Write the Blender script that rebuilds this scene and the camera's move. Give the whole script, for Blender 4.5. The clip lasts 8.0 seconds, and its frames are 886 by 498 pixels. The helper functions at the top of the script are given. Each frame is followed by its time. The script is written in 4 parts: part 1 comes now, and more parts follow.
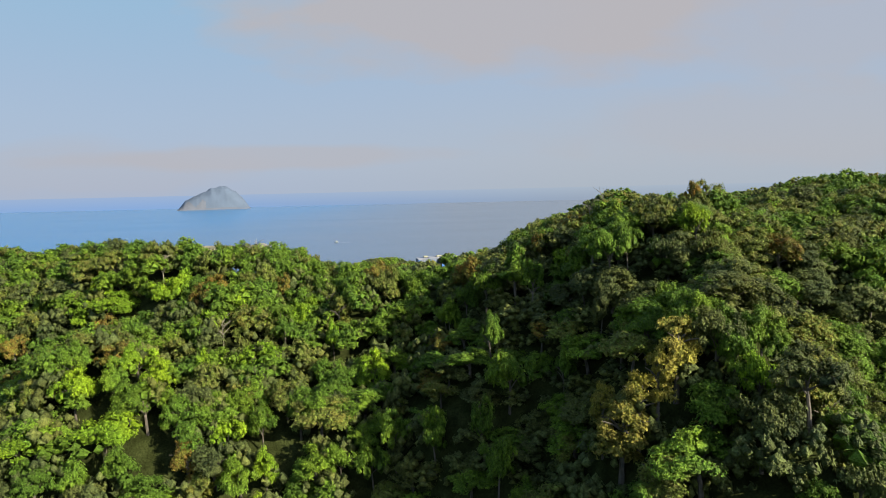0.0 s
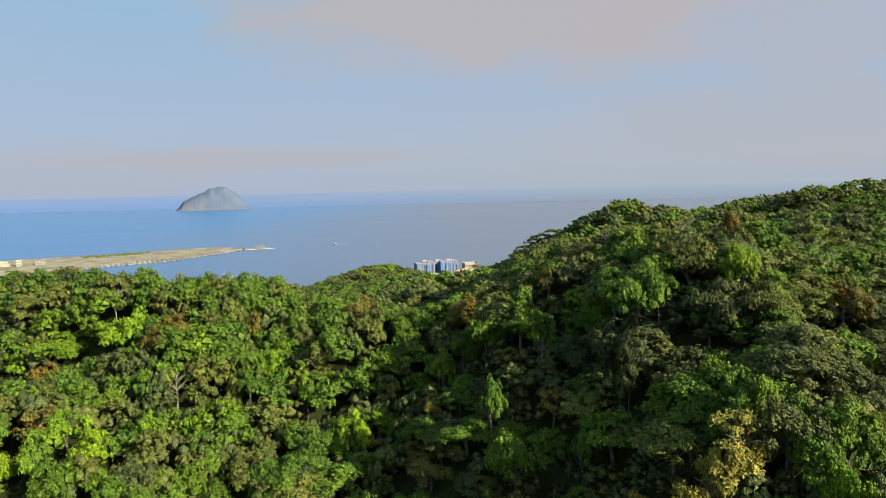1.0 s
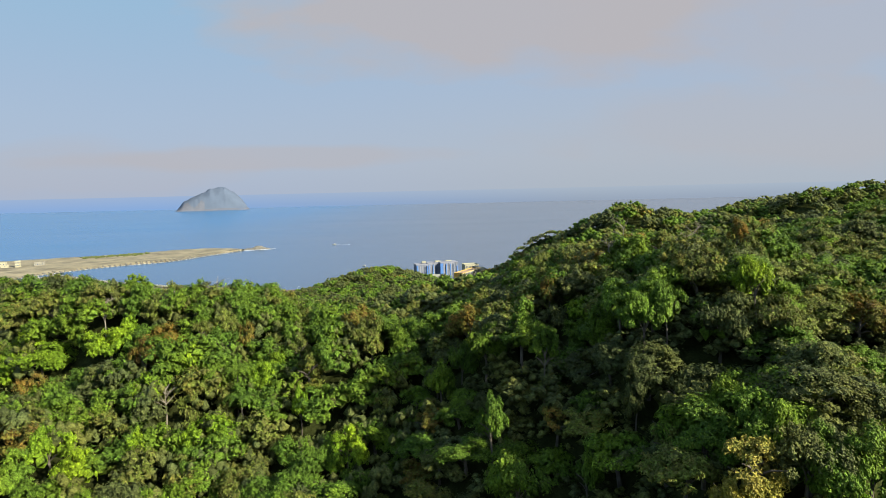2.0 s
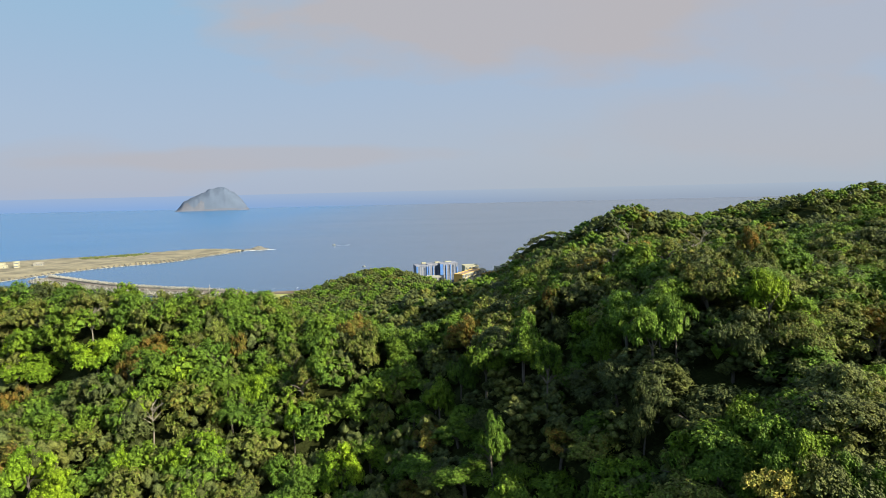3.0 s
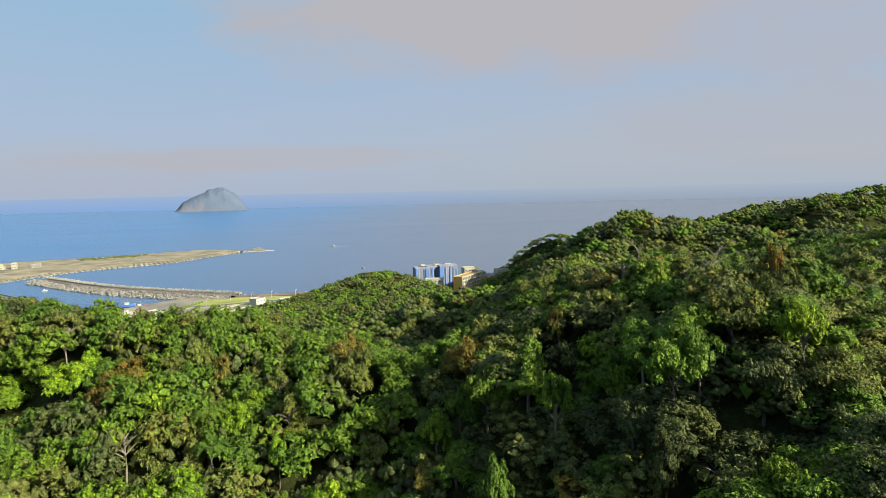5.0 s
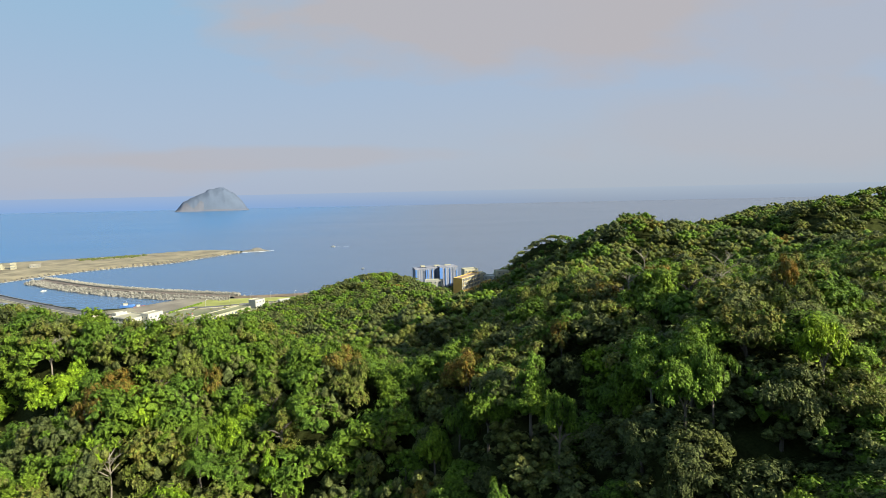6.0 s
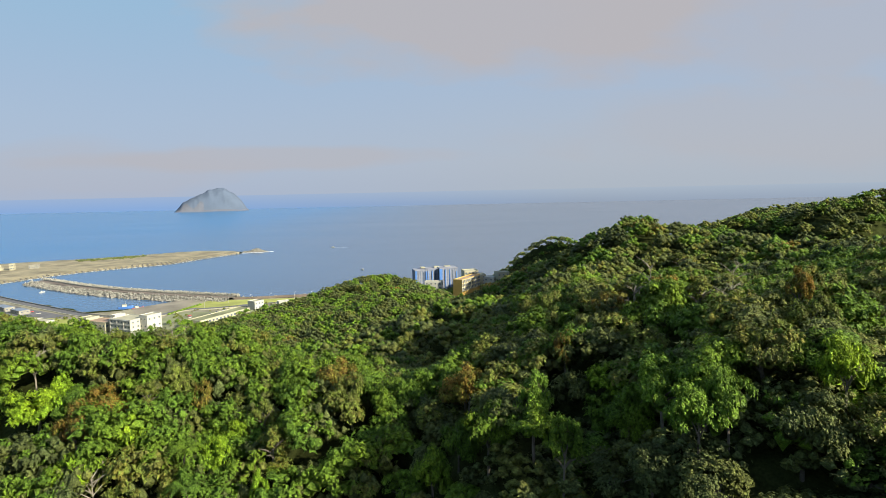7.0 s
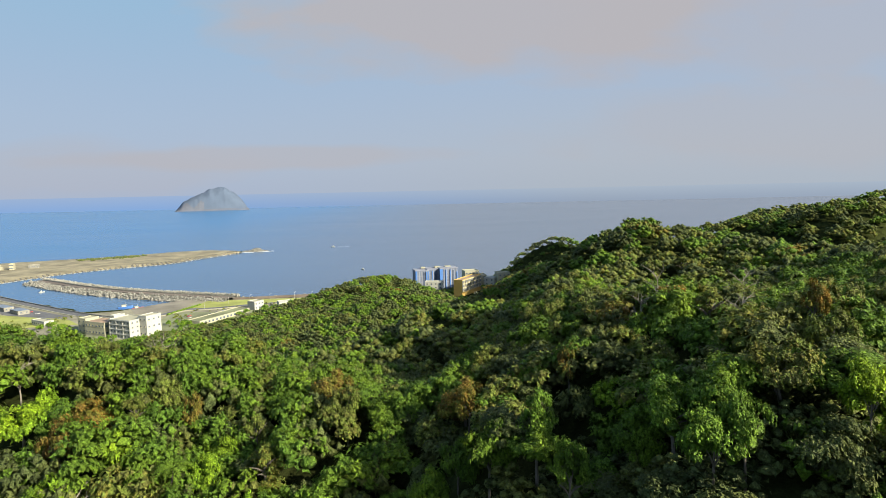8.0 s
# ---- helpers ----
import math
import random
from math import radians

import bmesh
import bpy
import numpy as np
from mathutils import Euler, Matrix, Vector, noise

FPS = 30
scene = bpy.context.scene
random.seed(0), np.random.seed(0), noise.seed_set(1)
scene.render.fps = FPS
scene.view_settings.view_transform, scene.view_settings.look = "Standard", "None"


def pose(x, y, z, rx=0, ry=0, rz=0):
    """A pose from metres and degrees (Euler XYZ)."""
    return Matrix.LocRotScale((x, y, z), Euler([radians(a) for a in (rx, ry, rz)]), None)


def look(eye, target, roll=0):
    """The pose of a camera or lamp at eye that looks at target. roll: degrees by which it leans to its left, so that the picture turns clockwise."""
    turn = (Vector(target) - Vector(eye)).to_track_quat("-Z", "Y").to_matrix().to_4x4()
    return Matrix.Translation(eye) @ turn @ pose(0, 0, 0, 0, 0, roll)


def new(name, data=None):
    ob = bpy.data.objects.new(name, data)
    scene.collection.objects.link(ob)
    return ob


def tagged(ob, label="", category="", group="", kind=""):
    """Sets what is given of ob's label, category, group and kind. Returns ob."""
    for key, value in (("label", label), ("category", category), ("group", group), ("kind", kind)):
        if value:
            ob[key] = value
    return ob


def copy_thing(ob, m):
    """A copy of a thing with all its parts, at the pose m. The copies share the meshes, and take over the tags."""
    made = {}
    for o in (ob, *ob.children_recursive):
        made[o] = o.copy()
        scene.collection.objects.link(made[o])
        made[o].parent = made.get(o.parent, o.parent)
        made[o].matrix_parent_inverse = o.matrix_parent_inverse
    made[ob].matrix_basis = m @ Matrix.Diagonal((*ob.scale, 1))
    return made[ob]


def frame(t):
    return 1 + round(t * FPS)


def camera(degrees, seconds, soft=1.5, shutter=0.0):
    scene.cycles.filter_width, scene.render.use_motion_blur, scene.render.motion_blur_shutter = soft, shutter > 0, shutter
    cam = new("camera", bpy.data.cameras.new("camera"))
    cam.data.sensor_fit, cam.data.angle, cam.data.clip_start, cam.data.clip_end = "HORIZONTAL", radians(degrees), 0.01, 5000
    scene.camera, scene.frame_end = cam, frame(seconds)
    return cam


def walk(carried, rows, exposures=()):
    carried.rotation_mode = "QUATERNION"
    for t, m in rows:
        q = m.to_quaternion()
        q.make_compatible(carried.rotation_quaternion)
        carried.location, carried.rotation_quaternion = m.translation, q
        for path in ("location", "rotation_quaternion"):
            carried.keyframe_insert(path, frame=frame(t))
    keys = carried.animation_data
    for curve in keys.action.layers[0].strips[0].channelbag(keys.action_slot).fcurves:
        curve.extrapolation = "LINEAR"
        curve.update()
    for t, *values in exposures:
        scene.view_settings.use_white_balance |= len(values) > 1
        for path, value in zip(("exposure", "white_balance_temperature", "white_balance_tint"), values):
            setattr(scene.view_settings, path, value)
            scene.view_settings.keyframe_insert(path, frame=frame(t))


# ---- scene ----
import itertools
cam = camera(74.7, 8.0, 0.6)
PATH = [
    (0, (0.049, 0.044, 109.161), (0.051, 2.034, 108.959), -1.3),
    (0.25, (0.432, 5.115, 110.631), (0.436, 7.105, 110.429), -1.3),
    (0.5, (0.645, 7.931, 111.447), (0.649, 9.92, 111.246), -1.4),
    (0.75, (0.786, 9.602, 111.923), (0.79, 11.592, 111.721), -1.3),
    (1, (0.88, 10.716, 112.241), (0.884, 12.706, 112.039), -1.3),
    (1.5, (0.961, 11.813, 112.55), (0.965, 13.803, 112.349), -1.3),
    (3, (1.241, 15.118, 113.592), (1.245, 17.108, 113.391), -1.3),
    (3.5, (1.299, 16.246, 113.88), (1.303, 18.236, 113.679), -1.3),
    (4, (1.348, 17.364, 114.175), (1.353, 19.354, 113.975), -1.3),
    (4.5, (1.414, 18.472, 114.484), (1.419, 20.462, 114.284), -1.3),
    (6, (1.601, 21.752, 115.412), (1.606, 23.742, 115.213), -1.2),
    (6.5, (1.688, 22.825, 115.702), (1.693, 24.815, 115.503), -1.3),
    (7, (1.762, 24.013, 116.078), (1.767, 26.003, 115.88), -1.2),
    (7.5, (1.838, 25.072, 116.42), (1.842, 27.062, 116.221), -1.2),
    (8, (1.922, 26.137, 116.788), (1.925, 28.127, 116.587), -1.2),
]
walk(cam, [(t, look(eye, target, roll)) for t, eye, target, roll in PATH])

# ---- world, sun and exposure ----
SUN_TO = Vector((0.777, -0.467, 0.423)).normalized()
world = bpy.data.worlds.new("sky")
scene.world = world
world.use_nodes = True


def links(tree):
    """Short hands for making and joining nodes of one tree."""
    def node(kind, **values):
        n = tree.nodes.new(kind)
        for key, value in values.items():
            if key in n.inputs:
                n.inputs[key].default_value = value
            else:
                setattr(n, key, value)
        return n

    def join(a, b):
        tree.links.new(a, b)
    return node, join


def ramp(node, stops):
    r = node("ShaderNodeValToRGB")
    e = r.color_ramp.elements
    while len(e) < len(stops):
        e.new(0.5)
    for el, (p, c) in zip(e, stops):
        el.position = p
        el.color = (*c, 1) if len(c) == 3 else c
    return r


def build_world():
    tree = world.node_tree
    tree.nodes.clear()
    node, join = links(tree)
    out = node("ShaderNodeOutputWorld")
    back = node("ShaderNodeBackground", Strength=1.0)
    sky = node("ShaderNodeTexSky", sky_type="NISHITA", sun_disc=False)
    sky.sun_elevation = math.asin(SUN_TO.z)
    sky.sun_rotation = math.atan2(SUN_TO.x, SUN_TO.y)
    sky.air_density, sky.dust_density, sky.ozone_density = 1.0, 2.0, 1.5
    coord = node("ShaderNodeTexCoord")
    xyz = node("ShaderNodeSeparateXYZ")
    join(coord.outputs["Generated"], xyz.inputs[0])
    dim = node("ShaderNodeMix", data_type="RGBA", blend_type="MULTIPLY")
    dim.inputs["Factor"].default_value = 1.0
    join(sky.outputs[0], dim.inputs["A"])
    dim.inputs["B"].default_value = (SKY, SKY, SKY, 1)
    # thin haze that thickens towards the horizon
    level = node("ShaderNodeMath", operation="ABSOLUTE")
    join(xyz.outputs["Z"], level.inputs[0])
    hazy = ramp(node, [(0.0, (0.97,) * 3), (0.12, (0.97,) * 3), (0.34, (0.99,) * 3), (0.6, (0.15,) * 3)])
    join(level.outputs[0], hazy.inputs[0])
    across = ramp(node, [(0.28, (0, 0, 0)), (0.62, (1, 1, 1))])
    turn = node("ShaderNodeMath", operation="MULTIPLY_ADD")
    turn.inputs[1].default_value, turn.inputs[2].default_value = 0.5, 0.5
    join(xyz.outputs["X"], turn.inputs[0])
    join(turn.outputs[0], across.inputs[0])

    def two_tone(blue, grey, source):
        a, b = ramp(node, blue), ramp(node, grey)
        pick = node("ShaderNodeMix", data_type="RGBA")
        for r in (a, b):
            join(source, r.inputs[0])
        join(across.outputs[0], pick.inputs["Factor"])
        join(a.outputs[0], pick.inputs["A"])
        join(b.outputs[0], pick.inputs["B"])
        return pick.outputs["Result"]

    air = two_tone([(0.0, (0.129, 0.153, 0.199)), (0.05, (0.129, 0.155, 0.199)), (0.16, (0.117, 0.156, 0.208)), (0.34, (0.092, 0.158, 0.220))],
                   [(0.0, (0.136, 0.155, 0.180)), (0.05, (0.139, 0.156, 0.182)), (0.16, (0.127, 0.156, 0.199)), (0.34, (0.114, 0.156, 0.220))], xyz.outputs["Z"])
    mixed = node("ShaderNodeMix", data_type="RGBA")
    join(hazy.outputs[0], mixed.inputs["Factor"])
    join(dim.outputs["Result"], mixed.inputs["A"])
    join(air, mixed.inputs["B"])
    # flat hazy clouds: where they stand as x over y and z over y, half width, half height, thickness
    side, rise = node("ShaderNodeMath", operation="DIVIDE"), node("ShaderNodeMath", operation="DIVIDE")
    join(xyz.outputs["X"], side.inputs[0])
    join(xyz.outputs["Z"], rise.inputs[0])
    for d in (side, rise):
        join(xyz.outputs["Y"], d.inputs[1])
    flat = node("ShaderNodeCombineXYZ")
    join(side.outputs[0], flat.inputs[0])
    join(rise.outputs[0], flat.inputs[1])
    wide = node("ShaderNodeMapping")
    wide.inputs["Scale"].default_value = (1.0, 2.6, 1.0)
    join(flat.outputs[0], wide.inputs[0])
    puffs = node("ShaderNodeTexNoise", Scale=5.0, Detail=4.0, Roughness=0.5)
    join(wide.outputs[0], puffs.inputs["Vector"])
    last = mixed.outputs["Result"]
    for cx, cz, half, deep_half, thick in ((0.12, 0.335, 0.50, 0.155, 0.9), (0.62, 0.30, 0.45, 0.14, 0.45), (-0.33, 0.062, 0.36, 0.022, 0.55), (0.75, 0.10, 0.60, 0.08, 0.35), (-0.62, 0.05, 0.3, 0.05, 0.3)):
        spot = node("ShaderNodeMapping", vector_type="TEXTURE")
        spot.inputs["Location"].default_value = (cx, cz, 0)
        spot.inputs["Scale"].default_value = (half, deep_half, 1)
        join(flat.outputs[0], spot.inputs[0])
        away = node("ShaderNodeVectorMath", operation="LENGTH")
        join(spot.outputs[0], away.inputs[0])
        ragged = node("ShaderNodeMath", operation="MULTIPLY_ADD")
        ragged.inputs[1].default_value = -1.1
        join(puffs.outputs[0], ragged.inputs[0])
        join(away.outputs["Value"], ragged.inputs[2])
        cover = ramp(node, [(0.12, (thick,) * 3), (0.55, (0, 0, 0))])
        join(ragged.outputs[0], cover.inputs[0])
        cloudy = node("ShaderNodeMix", data_type="RGBA")
        join(cover.outputs[0], cloudy.inputs["Factor"])
        join(last, cloudy.inputs["A"])
        cloudy.inputs["B"].default_value = (0.155, 0.149, 0.156, 1)
        last = cloudy.outputs["Result"]
    # backdrop colour in place of far water under the horizon, paling into painted haze
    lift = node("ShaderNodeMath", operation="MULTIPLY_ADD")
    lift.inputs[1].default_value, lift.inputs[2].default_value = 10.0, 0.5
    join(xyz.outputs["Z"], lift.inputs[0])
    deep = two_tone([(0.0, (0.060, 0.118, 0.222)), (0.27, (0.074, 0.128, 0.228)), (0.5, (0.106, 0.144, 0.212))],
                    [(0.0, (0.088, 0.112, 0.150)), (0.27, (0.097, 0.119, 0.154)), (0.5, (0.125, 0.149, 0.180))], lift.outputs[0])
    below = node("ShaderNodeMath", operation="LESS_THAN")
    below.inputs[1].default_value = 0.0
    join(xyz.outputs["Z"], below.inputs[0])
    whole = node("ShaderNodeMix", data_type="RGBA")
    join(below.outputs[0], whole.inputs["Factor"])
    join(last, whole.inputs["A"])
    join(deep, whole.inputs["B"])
    join(whole.outputs["Result"], back.inputs["Color"])
    join(back.outputs[0], out.inputs["Surface"])


SKY = 0.085
build_world()
sun = new("sun", bpy.data.lights.new("sun", "SUN"))
sun.data.energy, sun.data.angle, sun.data.color = 3.6, radians(0.6), (1.0, 0.92, 0.75)
sun.matrix_world = look(SUN_TO * 900, (0, 0, 0))
scene.view_settings.exposure = 1.65


# ---- materials ----
def material(name, colour, rough=0.8, spots=0.25, scale=1.0, fine=0.15, bump=0.0, metal=0.0, random_by="", through_light=0.0, spec=0.5):
    """A surface with stains at one scale and grain at a finer one; random_by varies it from piece to piece."""
    m = bpy.data.materials.new(name)
    m.use_nodes = True
    tree = m.node_tree
    node, join = links(tree)
    bsdf = tree.nodes["Principled BSDF"]
    out = tree.nodes["Material Output"]
    coord = node("ShaderNodeTexCoord")
    geo = node("ShaderNodeNewGeometry")
    big = node("ShaderNodeTexNoise", Scale=scale, Detail=3.0)
    small = node("ShaderNodeTexNoise", Scale=scale * 9, Detail=4.0)
    for n in (big, small):
        join(geo.outputs["Position"], n.inputs["Vector"])
    c = Vector(colour)
    tone = ramp(node, [(0.3, tuple(c * (1 - spots))), (0.7, tuple(c * (1 + spots)))])
    join(big.outputs[0], tone.inputs[0])
    grain = node("ShaderNodeMapRange")
    grain.inputs["To Min"].default_value, grain.inputs["To Max"].default_value = 1 - fine, 1 + fine
    join(small.outputs[0], grain.inputs["Value"])
    last = node("ShaderNodeVectorMath", operation="SCALE")
    join(tone.outputs[0], last.inputs[0])
    join(grain.outputs[0], last.inputs["Scale"])
    result = last.outputs[0]
    if random_by:
        pick = node("ShaderNodeObjectInfo").outputs["Random"] if random_by == "object" else geo.outputs["Random Per Island"]
        hue = node("ShaderNodeHueSaturation")
        span = node("ShaderNodeMapRange")
        span.inputs["To Min"].default_value, span.inputs["To Max"].default_value = 0.72, 1.3
        join(pick, span.inputs["Value"])
        join(span.outputs[0], hue.inputs["Value"])
        join(result, hue.inputs["Color"])
        result = hue.outputs[0]
    join(result, bsdf.inputs["Base Color"])
    bsdf.inputs["Roughness"].default_value = rough
    bsdf.inputs["Metallic"].default_value = metal
    bsdf.inputs["Specular IOR Level"].default_value = spec
    if bump:
        b = node("ShaderNodeBump", Strength=bump, Distance=0.1)
        join(small.outputs[0], b.inputs["Height"])
        join(b.outputs[0], bsdf.inputs["Normal"])
    if through_light:
        lucent = node("ShaderNodeBsdfTranslucent")
        join(result, lucent.inputs["Color"])
        mixed = node("ShaderNodeMixShader")
        mixed.inputs[0].default_value = through_light
        join(bsdf.outputs[0], mixed.inputs[1])
        join(lucent.outputs[0], mixed.inputs[2])
        join(mixed.outputs[0], out.inputs["Surface"])
    return m


def leaf_material(name, colour, other=None):
    """Leaves: tree-wide shifts of tone over a few metres, and a shift from leaf to leaf."""
    m = bpy.data.materials.new(name)
    m.use_nodes = True
    tree = m.node_tree
    node, join = links(tree)
    bsdf, out = tree.nodes["Principled BSDF"], tree.nodes["Material Output"]
    geo, info = node("ShaderNodeNewGeometry"), node("ShaderNodeObjectInfo")
    patch = node("ShaderNodeTexNoise", Scale=0.22, Detail=2.0)
    join(geo.outputs["Position"], patch.inputs["Vector"])
    c = Vector(colour)
    cool = Vector((c.x * 0.78, c.y * 0.84, c.z * 0.95))
    warm = Vector((c.x * 1.25, c.y * 1.14, c.z * 0.9))
    tone = ramp(node, [(0.36, tuple(cool)), (0.5, tuple(c)), (0.64, tuple(warm))])
    join(patch.outputs[0], tone.inputs[0])
    shade = tone.outputs[0]
    if other:
        part_green = node("ShaderNodeMix", data_type="RGBA")
        part_green.inputs["B"].default_value = (*other, 1)
        which = node("ShaderNodeMath", operation="GREATER_THAN")
        which.inputs[1].default_value = 0.55
        tuft = node("ShaderNodeTexNoise", Scale=1.1, Detail=2.0)
        join(geo.outputs["Position"], tuft.inputs["Vector"])
        spread = node("ShaderNodeMath", operation="MULTIPLY_ADD")
        spread.inputs[1].default_value = 0.35
        join(geo.outputs["Random Per Island"], spread.inputs[0])
        join(tuft.outputs[0], spread.inputs[2])
        join(spread.outputs[0], which.inputs[0])
        which.inputs[1].default_value = 0.68
        join(which.outputs[0], part_green.inputs["Factor"])
        join(tone.outputs[0], part_green.inputs["A"])
        shade = part_green.outputs["Result"]
    each = node("ShaderNodeMapRange")
    each.inputs["To Min"].default_value, each.inputs["To Max"].default_value = 0.62, 1.38
    join(geo.outputs["Random Per Island"], each.inputs["Value"])
    whole = node("ShaderNodeMapRange")
    whole.inputs["To Min"].default_value, whole.inputs["To Max"].default_value = 0.8, 1.2
    join(info.outputs["Random"], whole.inputs["Value"])
    factor = node("ShaderNodeMath", operation="MULTIPLY")
    join(each.outputs[0], factor.inputs[0])
    join(whole.outputs[0], factor.inputs[1])
    last = node("ShaderNodeVectorMath", operation="SCALE")
    join(shade, last.inputs[0])
    join(factor.outputs[0], last.inputs["Scale"])
    join(last.outputs[0], bsdf.inputs["Base Color"])
    cells = node("ShaderNodeTexVoronoi", Scale=9.5)
    join(geo.outputs["Position"], cells.inputs["Vector"])
    bit = node("ShaderNodeSeparateColor")
    join(cells.outputs["Color"], bit.inputs[0])
    speck = node("ShaderNodeMapRange")
    speck.inputs["To Min"].default_value, speck.inputs["To Max"].default_value = 0.6, 1.4
    join(bit.outputs[0], speck.inputs["Value"])
    finer = node("ShaderNodeMath", operation="MULTIPLY")
    join(factor.outputs[0], finer.inputs[0])
    join(speck.outputs[0], finer.inputs[1])
    join(finer.outputs[0], last.inputs["Scale"])
    ruffle = node("ShaderNodeBump", Strength=0.9, Distance=0.12)
    join(cells.outputs["Distance"], ruffle.inputs["Height"])
    join(ruffle.outputs[0], bsdf.inputs["Normal"])
    bsdf.inputs["Roughness"].default_value = 0.55
    bsdf.inputs["Specular IOR Level"].default_value = 0.16
    lucent = node("ShaderNodeBsdfTranslucent")
    join(last.outputs[0], lucent.inputs["Color"])
    mixed = node("ShaderNodeMixShader")
    mixed.inputs[0].default_value = 0.22
    join(bsdf.outputs[0], mixed.inputs[1])
    join(lucent.outputs[0], mixed.inputs[2])
    join(mixed.outputs[0], out.inputs["Surface"])
    return m


LEAF = {
    "green": leaf_material("green leaves", (0.106, 0.184, 0.018)),
    "dark": leaf_material("dark green leaves", (0.093, 0.114, 0.032)),
    "olive": leaf_material("olive leaves", (0.164, 0.172, 0.037), (0.132, 0.170, 0.029)),
    "lime": leaf_material("lime green leaves", (0.172, 0.280, 0.016)),
    "straw": leaf_material("straw yellow leaves", (0.225, 0.225, 0.038), (0.235, 0.205, 0.040)),
    "brown": leaf_material("dry brown leaves", (0.208, 0.136, 0.026), (0.152, 0.148, 0.024)),
}
KINDS = list(LEAF)
BARK = material("bark", (0.10, 0.085, 0.065), 0.9, 0.3, 2.0, 0.3, 0.4)
SOIL = material("leaf litter and low undergrowth", (0.026, 0.032, 0.010), 1.0, 0.5, 0.6, 0.7, 1.0, spec=0.0)


def sea_material():
    m = bpy.data.materials.new("sea water")
    m.use_nodes = True
    tree = m.node_tree
    node, join = links(tree)
    bsdf = tree.nodes["Principled BSDF"]
    geo = node("ShaderNodeNewGeometry")
    stretch = node("ShaderNodeMapping")
    stretch.inputs["Scale"].default_value = (0.35, 1.0, 1.0)
    join(geo.outputs["Position"], stretch.inputs[0])
    streak = node("ShaderNodeTexNoise", Scale=0.004, Detail=4.0)
    join(stretch.outputs[0], streak.inputs["Vector"])
    # blue left, grey right: haze and sky reflection put into the water's base colour
    hazed_water = ramp(node, [(0.3, (0.082, 0.108, 0.150)), (0.7, (0.098, 0.128, 0.174))])
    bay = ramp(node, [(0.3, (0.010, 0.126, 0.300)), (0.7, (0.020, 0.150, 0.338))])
    for r in (hazed_water, bay):
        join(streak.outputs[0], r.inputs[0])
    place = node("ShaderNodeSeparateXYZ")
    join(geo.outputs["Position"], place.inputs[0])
    haze_across = node("ShaderNodeMapRange")
    haze_across.inputs["From Min"].default_value, haze_across.inputs["From Max"].default_value = -900.0, 60.0
    join(place.outputs["X"], haze_across.inputs["Value"])
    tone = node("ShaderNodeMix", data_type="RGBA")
    join(haze_across.outputs[0], tone.inputs["Factor"])
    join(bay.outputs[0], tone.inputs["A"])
    join(hazed_water.outputs[0], tone.inputs["B"])
    join(tone.outputs["Result"], bsdf.inputs["Base Color"])
    gloss = node("ShaderNodeMapRange")
    gloss.inputs["To Min"].default_value, gloss.inputs["To Max"].default_value = 0.16, 0.26
    join(streak.outputs[0], gloss.inputs["Value"])
    join(gloss.outputs[0], bsdf.inputs["Roughness"])
    bsdf.inputs["IOR"].default_value = 1.33
    bsdf.inputs["Specular IOR Level"].default_value = 0.3
    waves = node("ShaderNodeTexNoise", Scale=0.16, Detail=5.0)
    join(geo.outputs["Position"], waves.inputs["Vector"])
    b = node("ShaderNodeBump", Strength=0.16, Distance=1.0)
    join(waves.outputs[0], b.inputs["Height"])
    join(b.outputs[0], bsdf.inputs["Normal"])
    return m


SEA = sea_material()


# ---- mesh helpers ----
def mesh(name, verts, faces, mats, index=None, smooth=False):
    """A mesh from arrays of points and of faces with the same number of corners each."""
    verts, faces = np.asarray(verts, np.float32), np.asarray(faces, np.int32)
    me = bpy.data.meshes.new(name)
    n, k = faces.shape
    me.vertices.add(len(verts))
    me.vertices.foreach_set("co", verts.ravel())
    me.loops.add(n * k)
    me.loops.foreach_set("vertex_index", faces.ravel())
    me.polygons.add(n)
    me.polygons.foreach_set("loop_start", np.arange(0, n * k, k, dtype=np.int32))
    me.polygons.foreach_set("loop_total", np.full(n, k, np.int32))
    if index is not None:
        me.polygons.foreach_set("material_index", np.asarray(index, np.int32))
    me.polygons.foreach_set("use_smooth", np.full(n, smooth))
    for m in mats:
        me.materials.append(m)
    me.update(calc_edges=True)
    return me


def thing(name, data, label, category, group="", kind=""):
    return tagged(new(name, data), label, category, group, kind)


def part(name, data, mat, parent, label=""):
    """One mesh object under a thing or a part; data is a bmesh or a mesh."""
    if isinstance(data, bmesh.types.BMesh):
        me = bpy.data.meshes.new(name)
        data.to_mesh(me)
        data.free()
        me.materials.append(mat)
    else:
        me = data
    ob = new(name, me)
    ob.parent = parent
    return tagged(ob, label)


# ---- the land ----
# hills: middle x, middle y, rise, half width along, half width across, turn
BASEROW = (-8.21, 84.79, 523.12, 108.13, -0.98)
